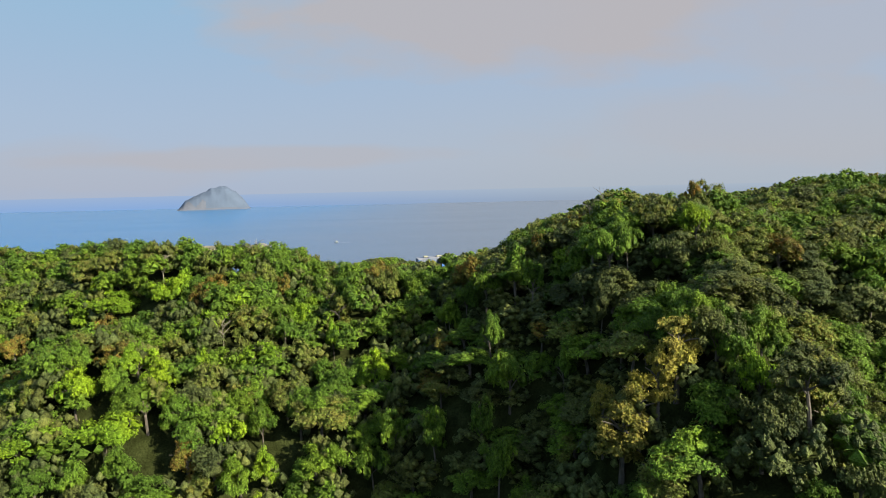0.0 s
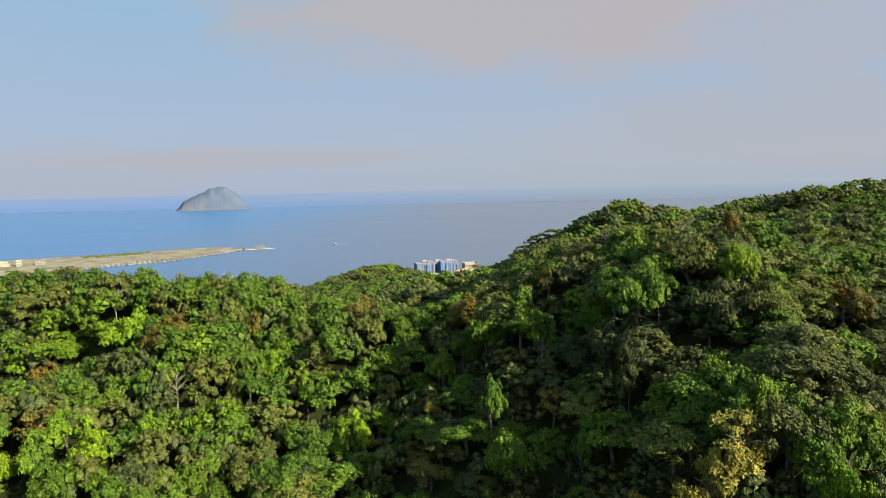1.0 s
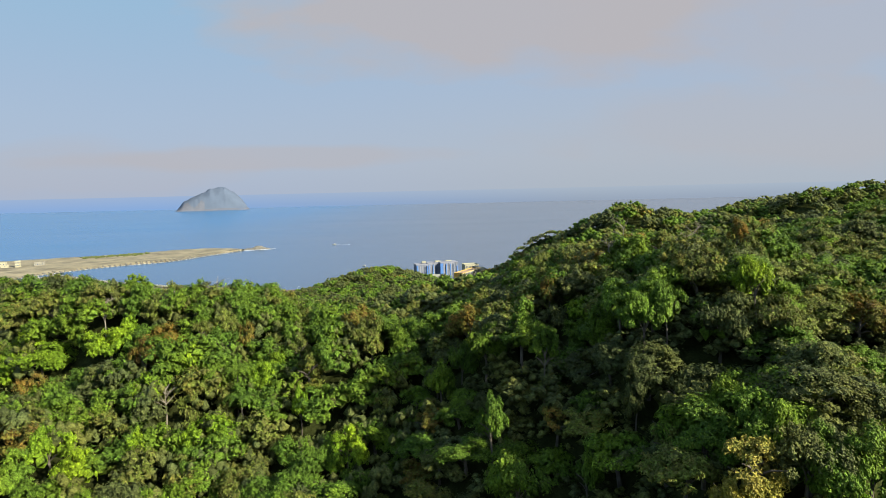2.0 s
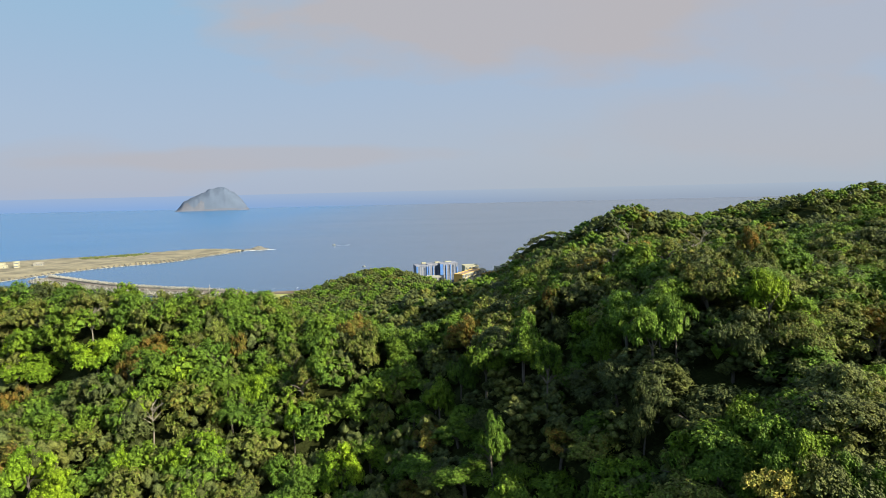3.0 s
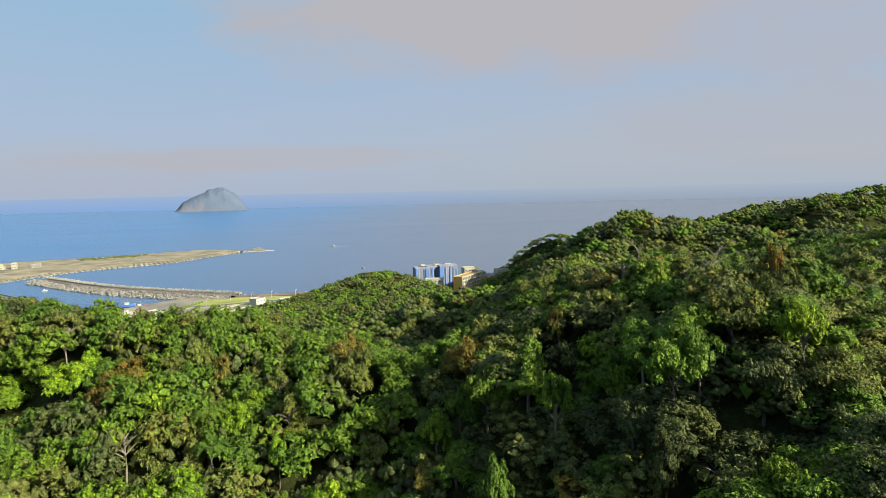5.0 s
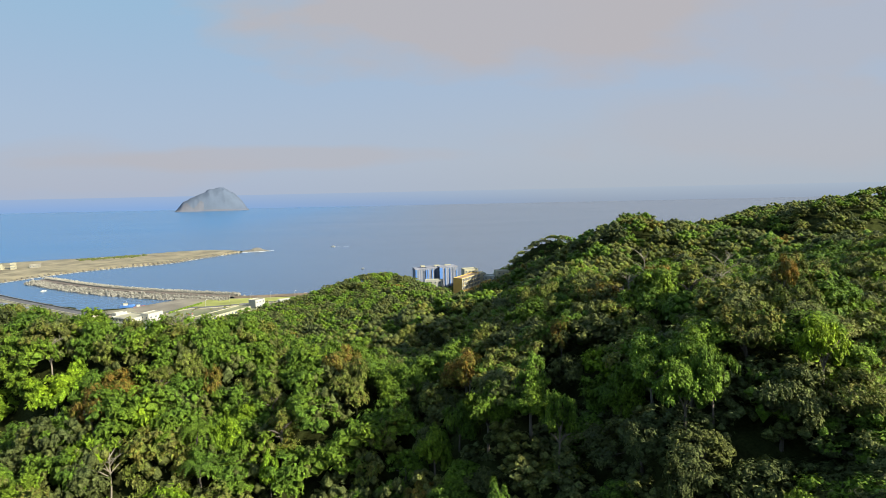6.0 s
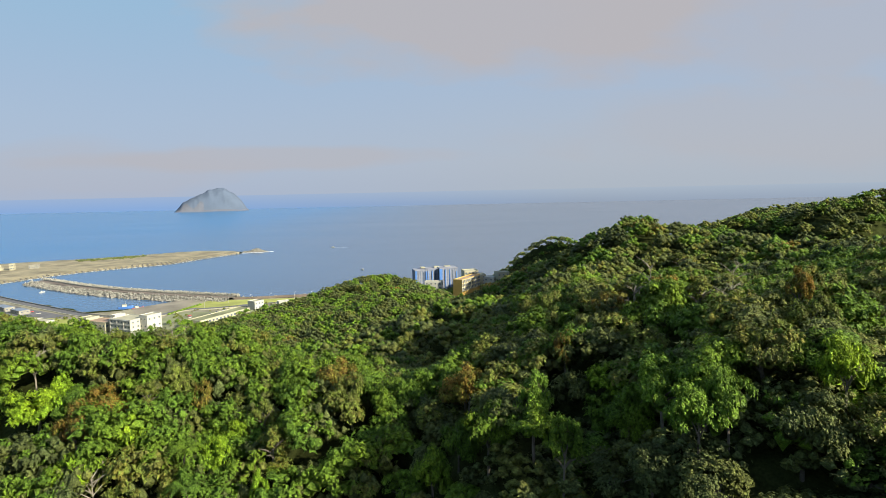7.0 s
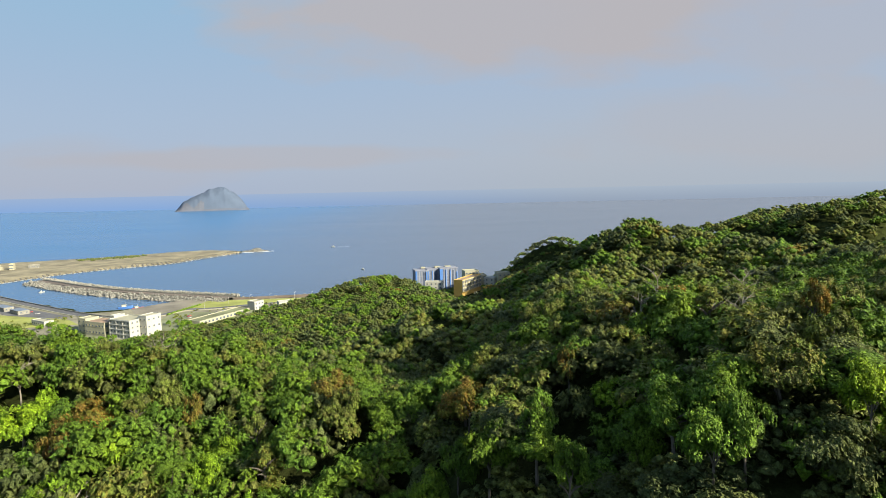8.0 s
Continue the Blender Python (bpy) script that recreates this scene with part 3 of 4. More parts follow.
def plant():
    s = tree_spots()
    z = canopy(s[:, 0], s[:, 1])
    s = s[in_sight(s[:, 0], s[:, 1], z)]
    rng = np.random.default_rng(11)
    x, y = s[:, 0], s[:, 1]
    for mx, my, _, _, wide in MARKED:
        far = np.hypot(x - mx, y - my) > 0.42 * wide + 0.5
        s, x, y = s[far], x[far], y[far]
    # x, y, leaf kind, form, width and height scales, turn
    rows = []
    hollow = low_ground(x, y)
    for (px, py, a, b, c), low in zip(s, hollow):
        left = px < -2
        cut = (0.66, 0.78, 0.930, 0.985, 0.985, 1.0) if left else (0.40, 0.62, 0.968, 0.982, 0.982, 1.0)
        if py > 112:
            cut = (0.42, 0.93, 0.992, 0.994, 0.994, 1.0) if px < -4 else (0.28, 0.62, 0.970, 0.973, 0.973, 1.0)
        kind = next(i for i, q in enumerate(cut) if a <= q)
        if kind == 3 and py > 80:
            kind = 0
        form = int(b * 5) if kind != 2 else (5 if b < 0.35 else int(b * 5))
        if py > 112 and kind < 4:
            form = int(b * 3)
        if kind == 5:
            form = 6 if b < 0.5 else 0
        grow = (0.92 + 0.52 * c ** 1.3) * (1.38 if 112 < py < 260 else 1.14 if py > 112 else 1.0)
        high = 1.0 + 0.24 * ((a * 7.3 + b * 3.1) % 1) - 0.08 * (1 - c)
        rows.append((px, py, kind, form, grow * (1 - 0.25 * low), (high - (0.06 if px > -2 else 0.0)) * (1 - 0.42 * low), c * 40 + b * 17))
    for mx, my, kind, form, wide in MARKED:
        rows.append((mx, my, KINDS.index(kind), form, wide / (2.6 if form == 5 else 4.0), 1.35 if kind == "straw" else 1.4 if abs(mx) < 10 and my < 66 else 1.22, mx * 3))
    ground = land([r[0] for r in rows], [r[1] for r in rows])
    near = sorted(range(len(rows)), key=lambda i: rows[i][1] + 0.35 * abs(rows[i][0]))[:300]
    near = set(near) | set(range(len(rows) - len(MARKED), len(rows)))
    words = {"green": "leafy green broadleaf tree on the hillside", "dark": "dark green dense broadleaf tree on the hillside",
             "olive": "olive green tree with thin pale foliage", "lime": "bright lime green tree with large leaves",
             "straw": "feathery tree with thin straw-yellow foliage",
             "brown": "small tree with dry orange-brown leaves"}
    made = {}
    for i in sorted(near):
        px, py, kind, form, size, high, turn = rows[i]
        oval = 1 + 0.14 * math.sin(turn * 5)
        m = pose(px, py, ground[i], 0, 0, math.degrees(turn)) @ Matrix.Diagonal((size * oval, size / oval, high, 1))
        if (kind, form) not in made:
            base = thing("tree", None, words[KINDS[kind]], "tree", "trees on the hills")
            part("trunk", mesh("trunk", *trunk_arrays(form, FORMS[form]), [BARK]), None, base)
            part("crown", mesh("crown", *FINE[form], [LEAF[KINDS[kind]]], smooth=True), None, base)
            base.matrix_basis = m
            made[kind, form] = base
        else:
            twin = copy_thing(made[kind, form], Matrix())
            twin.matrix_basis = m
    # bushes under and between the trees; their dark leaf colour deepens the shade there
    low = s[(y < 112) & ((s[:, 4] > 0.25) | (y < 63))]
    gx, gy = np.meshgrid(np.arange(5, 42, 2.6), np.arange(28, 66, 2.6))
    more = rng.uniform(0, 1, (gx.size, 5))
    more[:, 0], more[:, 1] = gx.ravel() + more[:, 0] * 1.4, gy.ravel() + more[:, 1] * 1.4
    low = np.concatenate([low, more])
    bx, by = low[:, 0] + 1.2, low[:, 1] + 1.2
    bz = land(bx, by)
    pieces = []
    for i in range(len(low)):
        v, f = DISTANT[int(low[i, 3] * 5)]
        grow = 0.75 + 0.35 * (low[i, 2] % 1) + (0.2 if bx[i] < -2 else 0.0)
        c, q = math.cos(i) * grow, math.sin(i) * grow
        pieces.append((np.column_stack([bx[i] + c * v[:, 0] - q * v[:, 1], by[i] + q * v[:, 0] + c * v[:, 1], bz[i] + (v[:, 2] - 1.0) * (1.0 if bx[i] < -2 or by[i] < 44 else 0.62) * grow]), f))
    thing("undergrowth", mesh("undergrowth", *join_arrays(pieces), [LEAF["dark"]], smooth=True), "dense bushes between the trees, leaves darkened to deepen the shade", "bushes", kind="stuff")
    # plain woods under the glide itself
    gx, gy = np.meshgrid(np.arange(-44, 46, 3.6), np.arange(-34, 62, 3.6))
    fill = rng.uniform(0, 1, (gx.size, 4))
    fx, fy = gx.ravel() + fill[:, 0] * 2.4, gy.ravel() + fill[:, 1] * 2.4
    free = np.array([np.hypot(s[:, 0] - u, s[:, 1] - w).min() > 3.4 for u, w in zip(fx, fy)])
    fx, fy, fill = fx[free], fy[free], fill[free]
    fz = land(fx, fy)
    pieces = []
    for i in range(len(fx)):
        v, f = DISTANT[int(fill[i, 2] * 5)]
        grow = 0.95 + 0.4 * fill[i, 3]
        c, q = math.cos(i) * grow, math.sin(i) * grow
        pieces.append((np.column_stack([fx[i] + c * v[:, 0] - q * v[:, 1], fy[i] + q * v[:, 0] + c * v[:, 1], fz[i] + (v[:, 2] - 0.9) * 0.8 * grow]), f))
    thing("valley_woods", mesh("valley_woods", *join_arrays(pieces), [LEAF["green"]]), "dense green trees in the valley below", "trees", kind="stuff")
    # the rest of the woods, joined
    for name, lo, hi, stock, words2 in (("near_woods", -99, 112, MIDDLE, "dense mixed green trees covering the near slopes"), ("far_woods", 112, 9999, COARSE, "dense green trees covering the farther hills")):
        vs, fs, ms, n = [], [], [], 0
        for i, (px, py, kind, form, size, high, turn) in enumerate(rows):
            if i in near or not lo <= py < hi:
                continue
            v, f = stock[form] if py < 260 else DISTANT[form]
            grow = size * (1.4 if py > 260 else 1.0)
            c, q = math.cos(turn) * grow, math.sin(turn) * grow
            w = np.empty_like(v)
            w[:, 0] = px + c * v[:, 0] - q * v[:, 1]
            w[:, 1] = py + q * v[:, 0] + c * v[:, 1]
            w[:, 2] = ground[i] + v[:, 2] * high
            vs.append(w)
            fs.append(f + n)
            ms.append(np.full(len(f), kind))
            n += len(v)
        thing(name, mesh(name, np.concatenate(vs), np.concatenate(fs), list(LEAF.values()), np.concatenate(ms), smooth=True), words2, "trees", kind="stuff")


plant()


# ---- far land: spit, islet, breakwater ----
SAND = material("sand", (0.215, 0.187, 0.112), 0.95, 0.45, 0.035, 0.25)
ROCK = material("grey rubble", (0.125, 0.120, 0.098), 0.95, 0.4, 0.3, 0.3, 0.5)
CONCRETE = material("grey concrete", (0.200, 0.194, 0.160), 0.9, 0.25, 0.25, 0.2, 0.3, random_by="island")
DECK = material("brown concrete deck", (0.125, 0.100, 0.078), 0.9, 0.25, 0.1, 0.2)
ASPHALT = material("asphalt", (0.10, 0.10, 0.10), 0.9, 0.25, 0.08, 0.2)
GRASS = material("mown grass", (0.255, 0.275, 0.060), 0.95, 0.25, 0.05, 0.2)
# the islet's base colours have the haze of distance mixed in
ISLE = material("scrub and rock tinted with haze", (0.070, 0.096, 0.138), 0.95, 0.10, 0.012, 0.12)
ISLE_CLIFF = material("bare cliff tinted with haze", (0.090, 0.100, 0.122), 0.95, 0.15, 0.02, 0.15)
FOAM = material("white foam", (0.600, 0.624, 0.624), 0.8, 0.2, 0.3, 0.2)
CREAM = material("cream plaster", (0.330, 0.315, 0.215), 0.85, 0.10, 0.15, 0.06)
WHITE = material("white plaster", (0.360, 0.360, 0.310), 0.85, 0.08, 0.15, 0.06)
YELLOW = material("ochre yellow plaster", (0.416, 0.272, 0.064), 0.85, 0.12, 0.2, 0.08)
BLUE = material("blue facade panel", (0.060, 0.160, 0.400), 0.5, 0.12, 0.3, 0.08)
GLASS = material("dark window glass", (0.09, 0.11, 0.15), 0.15, 0.2, 0.5, 0.1)
BROWN_ROOF = material("brown flat roof", (0.288, 0.200, 0.128), 0.9, 0.2, 0.2, 0.15)
METAL_ROOF = material("blue-grey metal roof", (0.16, 0.19, 0.23), 0.5, 0.2, 0.2, 0.1)
GALVANISED = material("galvanised steel", (0.55, 0.55, 0.53), 0.45, 0.12, 1.0, 0.1, metal=0.6)
RED = material("red hull paint", (0.45, 0.07, 0.05), 0.5, 0.15, 0.5, 0.1)
YARD = material("worn paving and dry grass", (0.165, 0.178, 0.090), 0.95, 0.35, 0.05, 0.25)
MUD = material("tidal mud and sand", (0.190, 0.170, 0.125), 0.9, 0.3, 0.04, 0.2)


def smooth_line(points, step):
    """Points every step metres along a line rounded at its corners."""
    p = np.array(points, float)
    for _ in range(2):
        q = [p[0]]
        for a, b in zip(p[:-1], p[1:]):
            q += [a * 0.75 + b * 0.25, a * 0.25 + b * 0.75]
        p = np.array(q + [p[-1]])
    run = np.concatenate([[0], np.cumsum(np.linalg.norm(np.diff(p, axis=0), axis=1))])
    at = np.arange(0, run[-1], step)
    return np.stack([np.interp(at, run, p[:, i]) for i in range(2)], -1)


def loft(line, profile):
    """Points and faces of a band along a line; profile: (offset to the line's left, height)."""
    d = np.gradient(line, axis=0)
    d /= np.linalg.norm(d, axis=1)[:, None]
    left = np.stack([-d[:, 1], d[:, 0]], -1)
    k = len(profile)
    v = np.array([[(*(p + n * o), z) for o, z in profile] for p, n in zip(line, left)]).reshape(-1, 3)
    f = [(i * k + j, i * k + j + 1, (i + 1) * k + j + 1, (i + 1) * k + j) for i in range(len(line) - 1) for j in range(k - 1)]
    return v, np.array(f)[:, ::-1]


def jitter(v, amount, seed):
    return v + np.random.default_rng(seed).normal(size=v.shape) * amount


def tetrapod():
    """Four blunt legs, about 1 across."""
    pieces = []
    for d in ((0, 0, 1), (0.94, 0, -0.33), (-0.47, 0.82, -0.33), (-0.47, -0.82, -0.33)):
        d = np.array(d, float)
        v, f = tube([(0, 0, 0), d * 0.62], [0.26, 0.15], 4)
        pieces.append((v, np.concatenate([f, [[4, 5, 6, 7]]])))
    return join_arrays(pieces)


POD = tetrapod()
POD_MESH = mesh("tetrapod", *POD, [CONCRETE])


def scatter(name, stock, places, sizes, seed, mat, parent=None, label="", category="", squash=1.0):
    """Many turned copies of one shape, joined."""
    rng = np.random.default_rng(seed)
    pieces = []
    for p, s in zip(places, sizes):
        turn = np.array(Euler(rng.uniform(0, 6.28, 3)).to_matrix())
        pieces.append((stock[0] @ turn.T * s * np.array([1, 1, squash]) + p, stock[1]))
    me = mesh(name, *join_arrays(pieces), [mat])
    if parent:
        return tagged(part(name, me, mat, parent, label), kind="stuff")
    return thing(name, me, label, category, kind="stuff")


def along(line, low, high, per, seed, z0, z1):
    """Random places beside a line, between two offsets to its left, rising from z0 to z1."""
    rng = np.random.default_rng(seed)
    d = np.gradient(line, axis=0)
    d /= np.linalg.norm(d, axis=1)[:, None]
    left = np.stack([-d[:, 1], d[:, 0]], -1)
    i = np.repeat(np.arange(len(line)), per)
    k = rng.uniform(0, 1, len(i))
    o = low + (high - low) * k
    p = line[i] + left[i] * o[:, None] + rng.normal(size=(len(i), 2)) * 0.8
    return np.column_stack([p, z0 + (z1 - z0) * k])


def build_spit():
    near = smooth_line([(-660, 700), (-640, 760), (-616, 830), (-589, 908), (-538, 971), (-467, 1018), (-448, 1090), (-420, 1150), (-402, 1190)], 8)
    far = smooth_line([(-1060, 900), (-940, 1000), (-802, 1076), (-635, 1144), (-517, 1249), (-440, 1226), (-400, 1194)], 8)
    n = 70
    a = np.stack([np.interp(np.linspace(0, len(near) - 1, n), np.arange(len(near)), near[:, i]) for i in range(2)], -1)
    b = np.stack([np.interp(np.linspace(0, len(far) - 1, n), np.arange(len(far)), far[:, i]) for i in range(2)], -1)
    rng = np.random.default_rng(3)
    rows = []
    for k, z in ((-0.02, -1.5), (0.0, 0.5), (0.03, 2.6), (0.12, 3.0), (0.35, 2.6), (0.6, 3.2), (0.85, 2.8), (0.97, 2.2), (1.02, -1.5)):
        rows.append(np.column_stack([a + (b - a) * k, z + rng.normal(size=n) * (0.25 if z > 1 else 0)]))
    v = np.array(rows).transpose(1, 0, 2).reshape(-1, 3)
    k = len(rows)
    f = [(i * k + j, (i + 1) * k + j, (i + 1) * k + j + 1, i * k + j + 1) for i in range(n - 1) for j in range(k - 1)]
    spit = thing("sand_spit", None, "long flat sandy spit with a rubble edge reaching into the sea", "spit", kind="structure")
    part("sand", mesh("sand", v, f, [SAND], smooth=True), None, spit)
    scatter("rubble", (CORE_V, CORE_F), along(near[4:], -4, 5, 7, 21, 0.2, 2.2), np.random.default_rng(5).uniform(0.7, 1.8, 7 * len(near)), 6, ROCK, spit, "dark grey rubble along the water", squash=0.8)
    edge = near[int(len(near) * 0.58):]
    scatter("armour_layer", POD, along(edge, -1, 8, 14, 22, 0.6, 3.6), np.random.default_rng(8).uniform(1.5, 2.5, 14 * len(edge)), 9, ROCK, spit, "pale concrete armour blocks")
    # scrub on the spit
    rng = np.random.default_rng(31)
    t = rng.uniform(0, 1, 260)
    px = -660 + 85 * t + rng.normal(size=260) * 6
    py = 1084 + 50 * t + rng.normal(size=260) * 9
    scatter("scrub", (CORE_V * (1, 1, 0.7), CORE_F), np.column_stack([px, py, np.full(260, 3.2)]), rng.uniform(1.0, 2.6, 260), 12, LEAF["dark"], label="low green scrub growing on the sand spit", category="shrubs")
    foam = near[8:-2]
    thing("shore_foam", mesh("foam", *loft(foam, [(-3.5, 0.06), (-1.2, 0.10)]), [FOAM]), "thin white line of surf along the spit", "foam", kind="structure")


def build_tip_rock():
    rng = np.random.default_rng(14)
    xs = np.linspace(-1, 1, 25)
    ys = np.linspace(-1, 1, 11)
    v = [(x * 27, y * 9, max(-1.0, 7.2 * (1 - abs(x) ** 3) * (1 - abs(y) ** 2.2) * (0.8 + 0.3 * math.sin(5 * x + 1)) + rng.normal() * 0.5 - 0.6)) for x in xs for y in ys]
    f = [(i * 11 + j, (i + 1) * 11 + j, (i + 1) * 11 + j + 1, i * 11 + j + 1) for i in range(24) for j in range(10)]
    rock = thing("rock", mesh("rock", v, f, [ROCK]), "low wave-washed grey rock off the end of the spit", "rock")
    rock.matrix_basis = pose(-381, 1212, 0, 0, 0, 12)
    ring = smooth_line([(-430, 1186), (-405, 1187), (-380, 1194), (-350, 1206), (-345, 1216)], 3)
    thing("surf", mesh("surf", jitter(loft(ring, [(-3, 0.12), (0, 0.2), (5, 0.15)])[0], 0.3, 4) * (1, 1, 0.5) + (0, 0, 0.12), loft(ring, [(-3, 0.12), (0, 0.2), (5, 0.15)])[1], [FOAM]), "white surf breaking round the rock", "foam", kind="structure")


def build_islet():
    us, vs = np.linspace(-1, 1, 90), np.linspace(-1, 1, 36)
    along_x = [-1.0, -0.93, -0.74, -0.55, -0.41, -0.2, -0.05, 0.15, 0.33, 0.46, 0.60, 0.80, 0.93, 1.0]
    heights = [-3, 10, 78, 105, 124, 150, 172, 180, 189, 168, 141, 80, 24, -3]
    v = []
    for u in us:
        top = np.interp(u, along_x, heights)
        for w in vs:
            keep = max(0.0, 1 - abs(w) ** 1.7)
            n = noise.fractal(Vector((u * 5, w * 3, 1.7)), 0.9, 2.1, 5)
            fold = abs(noise.noise(Vector((u * 9, w * 1.2, 5.0))))
            v.append((u * 275, w * 150, top * keep * (0.97 + 0.05 * n) - 3 * fold * keep * (1 - keep) * 4 - 2))
    f = np.array([(i * 36 + j, (i + 1) * 36 + j, (i + 1) * 36 + j + 1, i * 36 + j + 1) for i in range(89) for j in range(35)])
    v = np.array(v)
    low = v[f].mean(1)
    cliff = ((low[:, 0] < -60) & (low[:, 2] < 62 + 0.1 * low[:, 0] + 20 * np.sin(low[:, 0] * 0.06))) | (low[:, 2] < 9)
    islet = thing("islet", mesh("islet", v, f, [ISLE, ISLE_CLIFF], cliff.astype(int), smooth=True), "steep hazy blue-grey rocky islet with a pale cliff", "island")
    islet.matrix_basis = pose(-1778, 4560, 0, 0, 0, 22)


def build_breakwater():
    line = smooth_line([(-560, 824), (-522, 800), (-470, 764), (-409, 726), (-340, 696), (-285, 676), (-228, 656)], 4)
    jetty = thing("breakwater", None, "harbour breakwater with a brown deck between pale concrete blocks", "breakwater")
    part("mound", mesh("mound", jitter(loft(line, [(-21, -2), (-12, 3), (-6, 4.2), (6, 4.4), (12, 3.6), (21, -2)])[0], 0.25, 3), loft(line, [(-21, -2), (-12, 3), (-6, 4.2), (6, 4.4), (12, 3.6), (21, -2)])[1], [ROCK]), None, jetty)
    part("deck", mesh("deck", *loft(line[3:], [(-5.6, 3.6), (-5.6, 4.75), (2.6, 4.75), (2.6, 4.0)]), [DECK]), None, jetty, "brown concrete roadway")
    part("parapet", mesh("parapet", *loft(line[3:], [(2.6, 4.4), (2.6, 6.0), (3.6, 6.0), (3.6, 4.4)]), [CONCRETE]), None, jetty, "low concrete wave wall")
    for seed, lo, hi, z0, z1, per in ((41, 4.5, 11, 6.4, 5.2, 4), (42, 11, 19, 4.4, 0.6, 3), (43, -7, -19, 4.8, 0.6, 5)):
        p = along(line, lo, hi, per, seed, z0, z1)
        sizes = np.random.default_rng(seed).uniform(2.6, 4.0, len(p))
        if seed == 41:
            # the crest row stands one by one
            rng = np.random.default_rng(5)
            for q, size in zip(p[:290], sizes):
                block = part("tetrapod", POD_MESH, None, jetty)
                block.matrix_basis = Matrix.Translation(Vector(q)) @ Euler(rng.uniform(0, 6.28, 3)).to_matrix().to_4x4() @ Matrix.Scale(size, 4)
            p, sizes = p[290:], sizes[290:]
        scatter("armour_layer", POD, p, sizes, seed, CONCRETE, jetty, "pale concrete armour blocks")
    wall_line = smooth_line([(-228, 656), (-205, 657), (-150, 667), (-60, 684), (20, 698)], 4)
    wall = thing("sea_wall", None, "low concrete sea wall with armour blocks along the shore", "sea wall")
    part("wall", mesh("wall", *loft(wall_line, [(-1.5, 1.5), (-1.5, 4.6), (1.0, 4.6), (1.6, 0.0)]), [DECK]), None, wall)
    p = along(wall_line, 2, 8, 4, 47, 3.6, 0.4)
    scatter("armour_layer", POD, p, np.random.default_rng(48).uniform(2.0, 3.2, len(p)), 49, CONCRETE, wall, "pale concrete armour blocks")


build_spit()
build_tip_rock()
build_islet()
build_breakwater()


# ---- the coastal flat: roads, lawns, buildings ----
def sheet(name, outline, z, mat, label, category):
    bm = bmesh.new()
    bm.faces.new([bm.verts.new((x, y, z)) for x, y in outline])
    ret = bmesh.ops.extrude_face_region(bm, geom=bm.faces[:])
    for q in ret["geom"]:
        if isinstance(q, bmesh.types.BMVert):
            q.co.z -= 0.6
    bmesh.ops.recalc_face_normals(bm, faces=bm.faces[:])
    me = bpy.data.meshes.new(name)
    bm.to_mesh(me)
    bm.free()
    me.materials.append(mat)
    return thing(name, me, label, category, kind="structure")


def box(bm, x, y, z, w, d, h, bevel=0.0):
    """A box on (x, y, z), centred in x and y."""
    made = bmesh.ops.create_cube(bm, size=1, matrix=Matrix.Translation((x, y, z + h / 2)) @ Matrix.Diagonal((w, d, h, 1)))
    if bevel:
        edges = list({e for q in made["verts"] for e in q.link_edges})
        bmesh.ops.bevel(bm, geom=edges, offset=bevel, segments=1, affect="EDGES")
    return bm


def single(*box_args):
    return box(bmesh.new(), *box_args)


def window_meshes(w, h):
    """A frame that stands proud of the wall with its sill, and the pane inside it; both face -y."""
    bm = bmesh.new()
    for sx in (-1, 1):
        box(bm, sx * w / 2, -0.05, -h / 2, 0.14, 0.18, h)
    box(bm, 0, -0.05, h / 2, w + 0.2, 0.18, 0.14)
    box(bm, 0, -0.10, -h / 2 - 0.16, w + 0.4, 0.32, 0.16)
    made = []
    for name, data, mat in (("window", bm, CREAM), ("pane", single(0, -0.02, -h / 2, w, 0.10, h), GLASS)):
        me = bpy.data.meshes.new(name)
        data.to_mesh(me)
        data.free()
        me.materials.append(mat)
        made.append(me)
    return made


def building(name, label, x, y, z, yaw, w, d, h, mat, roof, rows, front, side, pane, group="", parapet=0.7):
    """A block with its roof, parapet and a grid of windows: front faces -y, side faces +x before the turn."""
    b = thing(name, None, label, "building", group)
    b.matrix_basis = pose(x, y, z, 0, 0, yaw)
    part("wall", single(0, 0, -4, w, d, h + 4, 0.06), mat, b)
    part("roof", single(0, 0, h + 0.004, w - 0.7, d - 0.7, 0.12), roof, b)
    rim = bmesh.new()
    for sx in (-1, 1):
        box(rim, sx * (w / 2 - 0.12), 0, h, 0.3, d + 0.1, parapet)
    for sy in (-1, 1):
        box(rim, 0, sy * (d / 2 - 0.12), h, w - 0.36, 0.3, parapet)
    part("parapet", rim, mat, b)
    frame_mesh, pane_mesh = window_meshes(*pane)
    storey = h / rows
    for r in range(rows):
        for c in range(front):
            win = part("window", frame_mesh, None, b)
            part("pane", pane_mesh, None, win, "dark glass pane")
            win.matrix_basis = pose((c + 0.5) * w / front - w / 2, -d / 2 - 0.01, (r + 0.55) * storey)
        for c in range(side):
            win = part("window", frame_mesh, None, b)
            part("pane", pane_mesh, None, win, "dark glass pane")
            win.matrix_basis = pose(w / 2 + 0.01, (c + 0.5) * d / side - d / 2, (r + 0.55) * storey, 0, 0, 90)
    return b


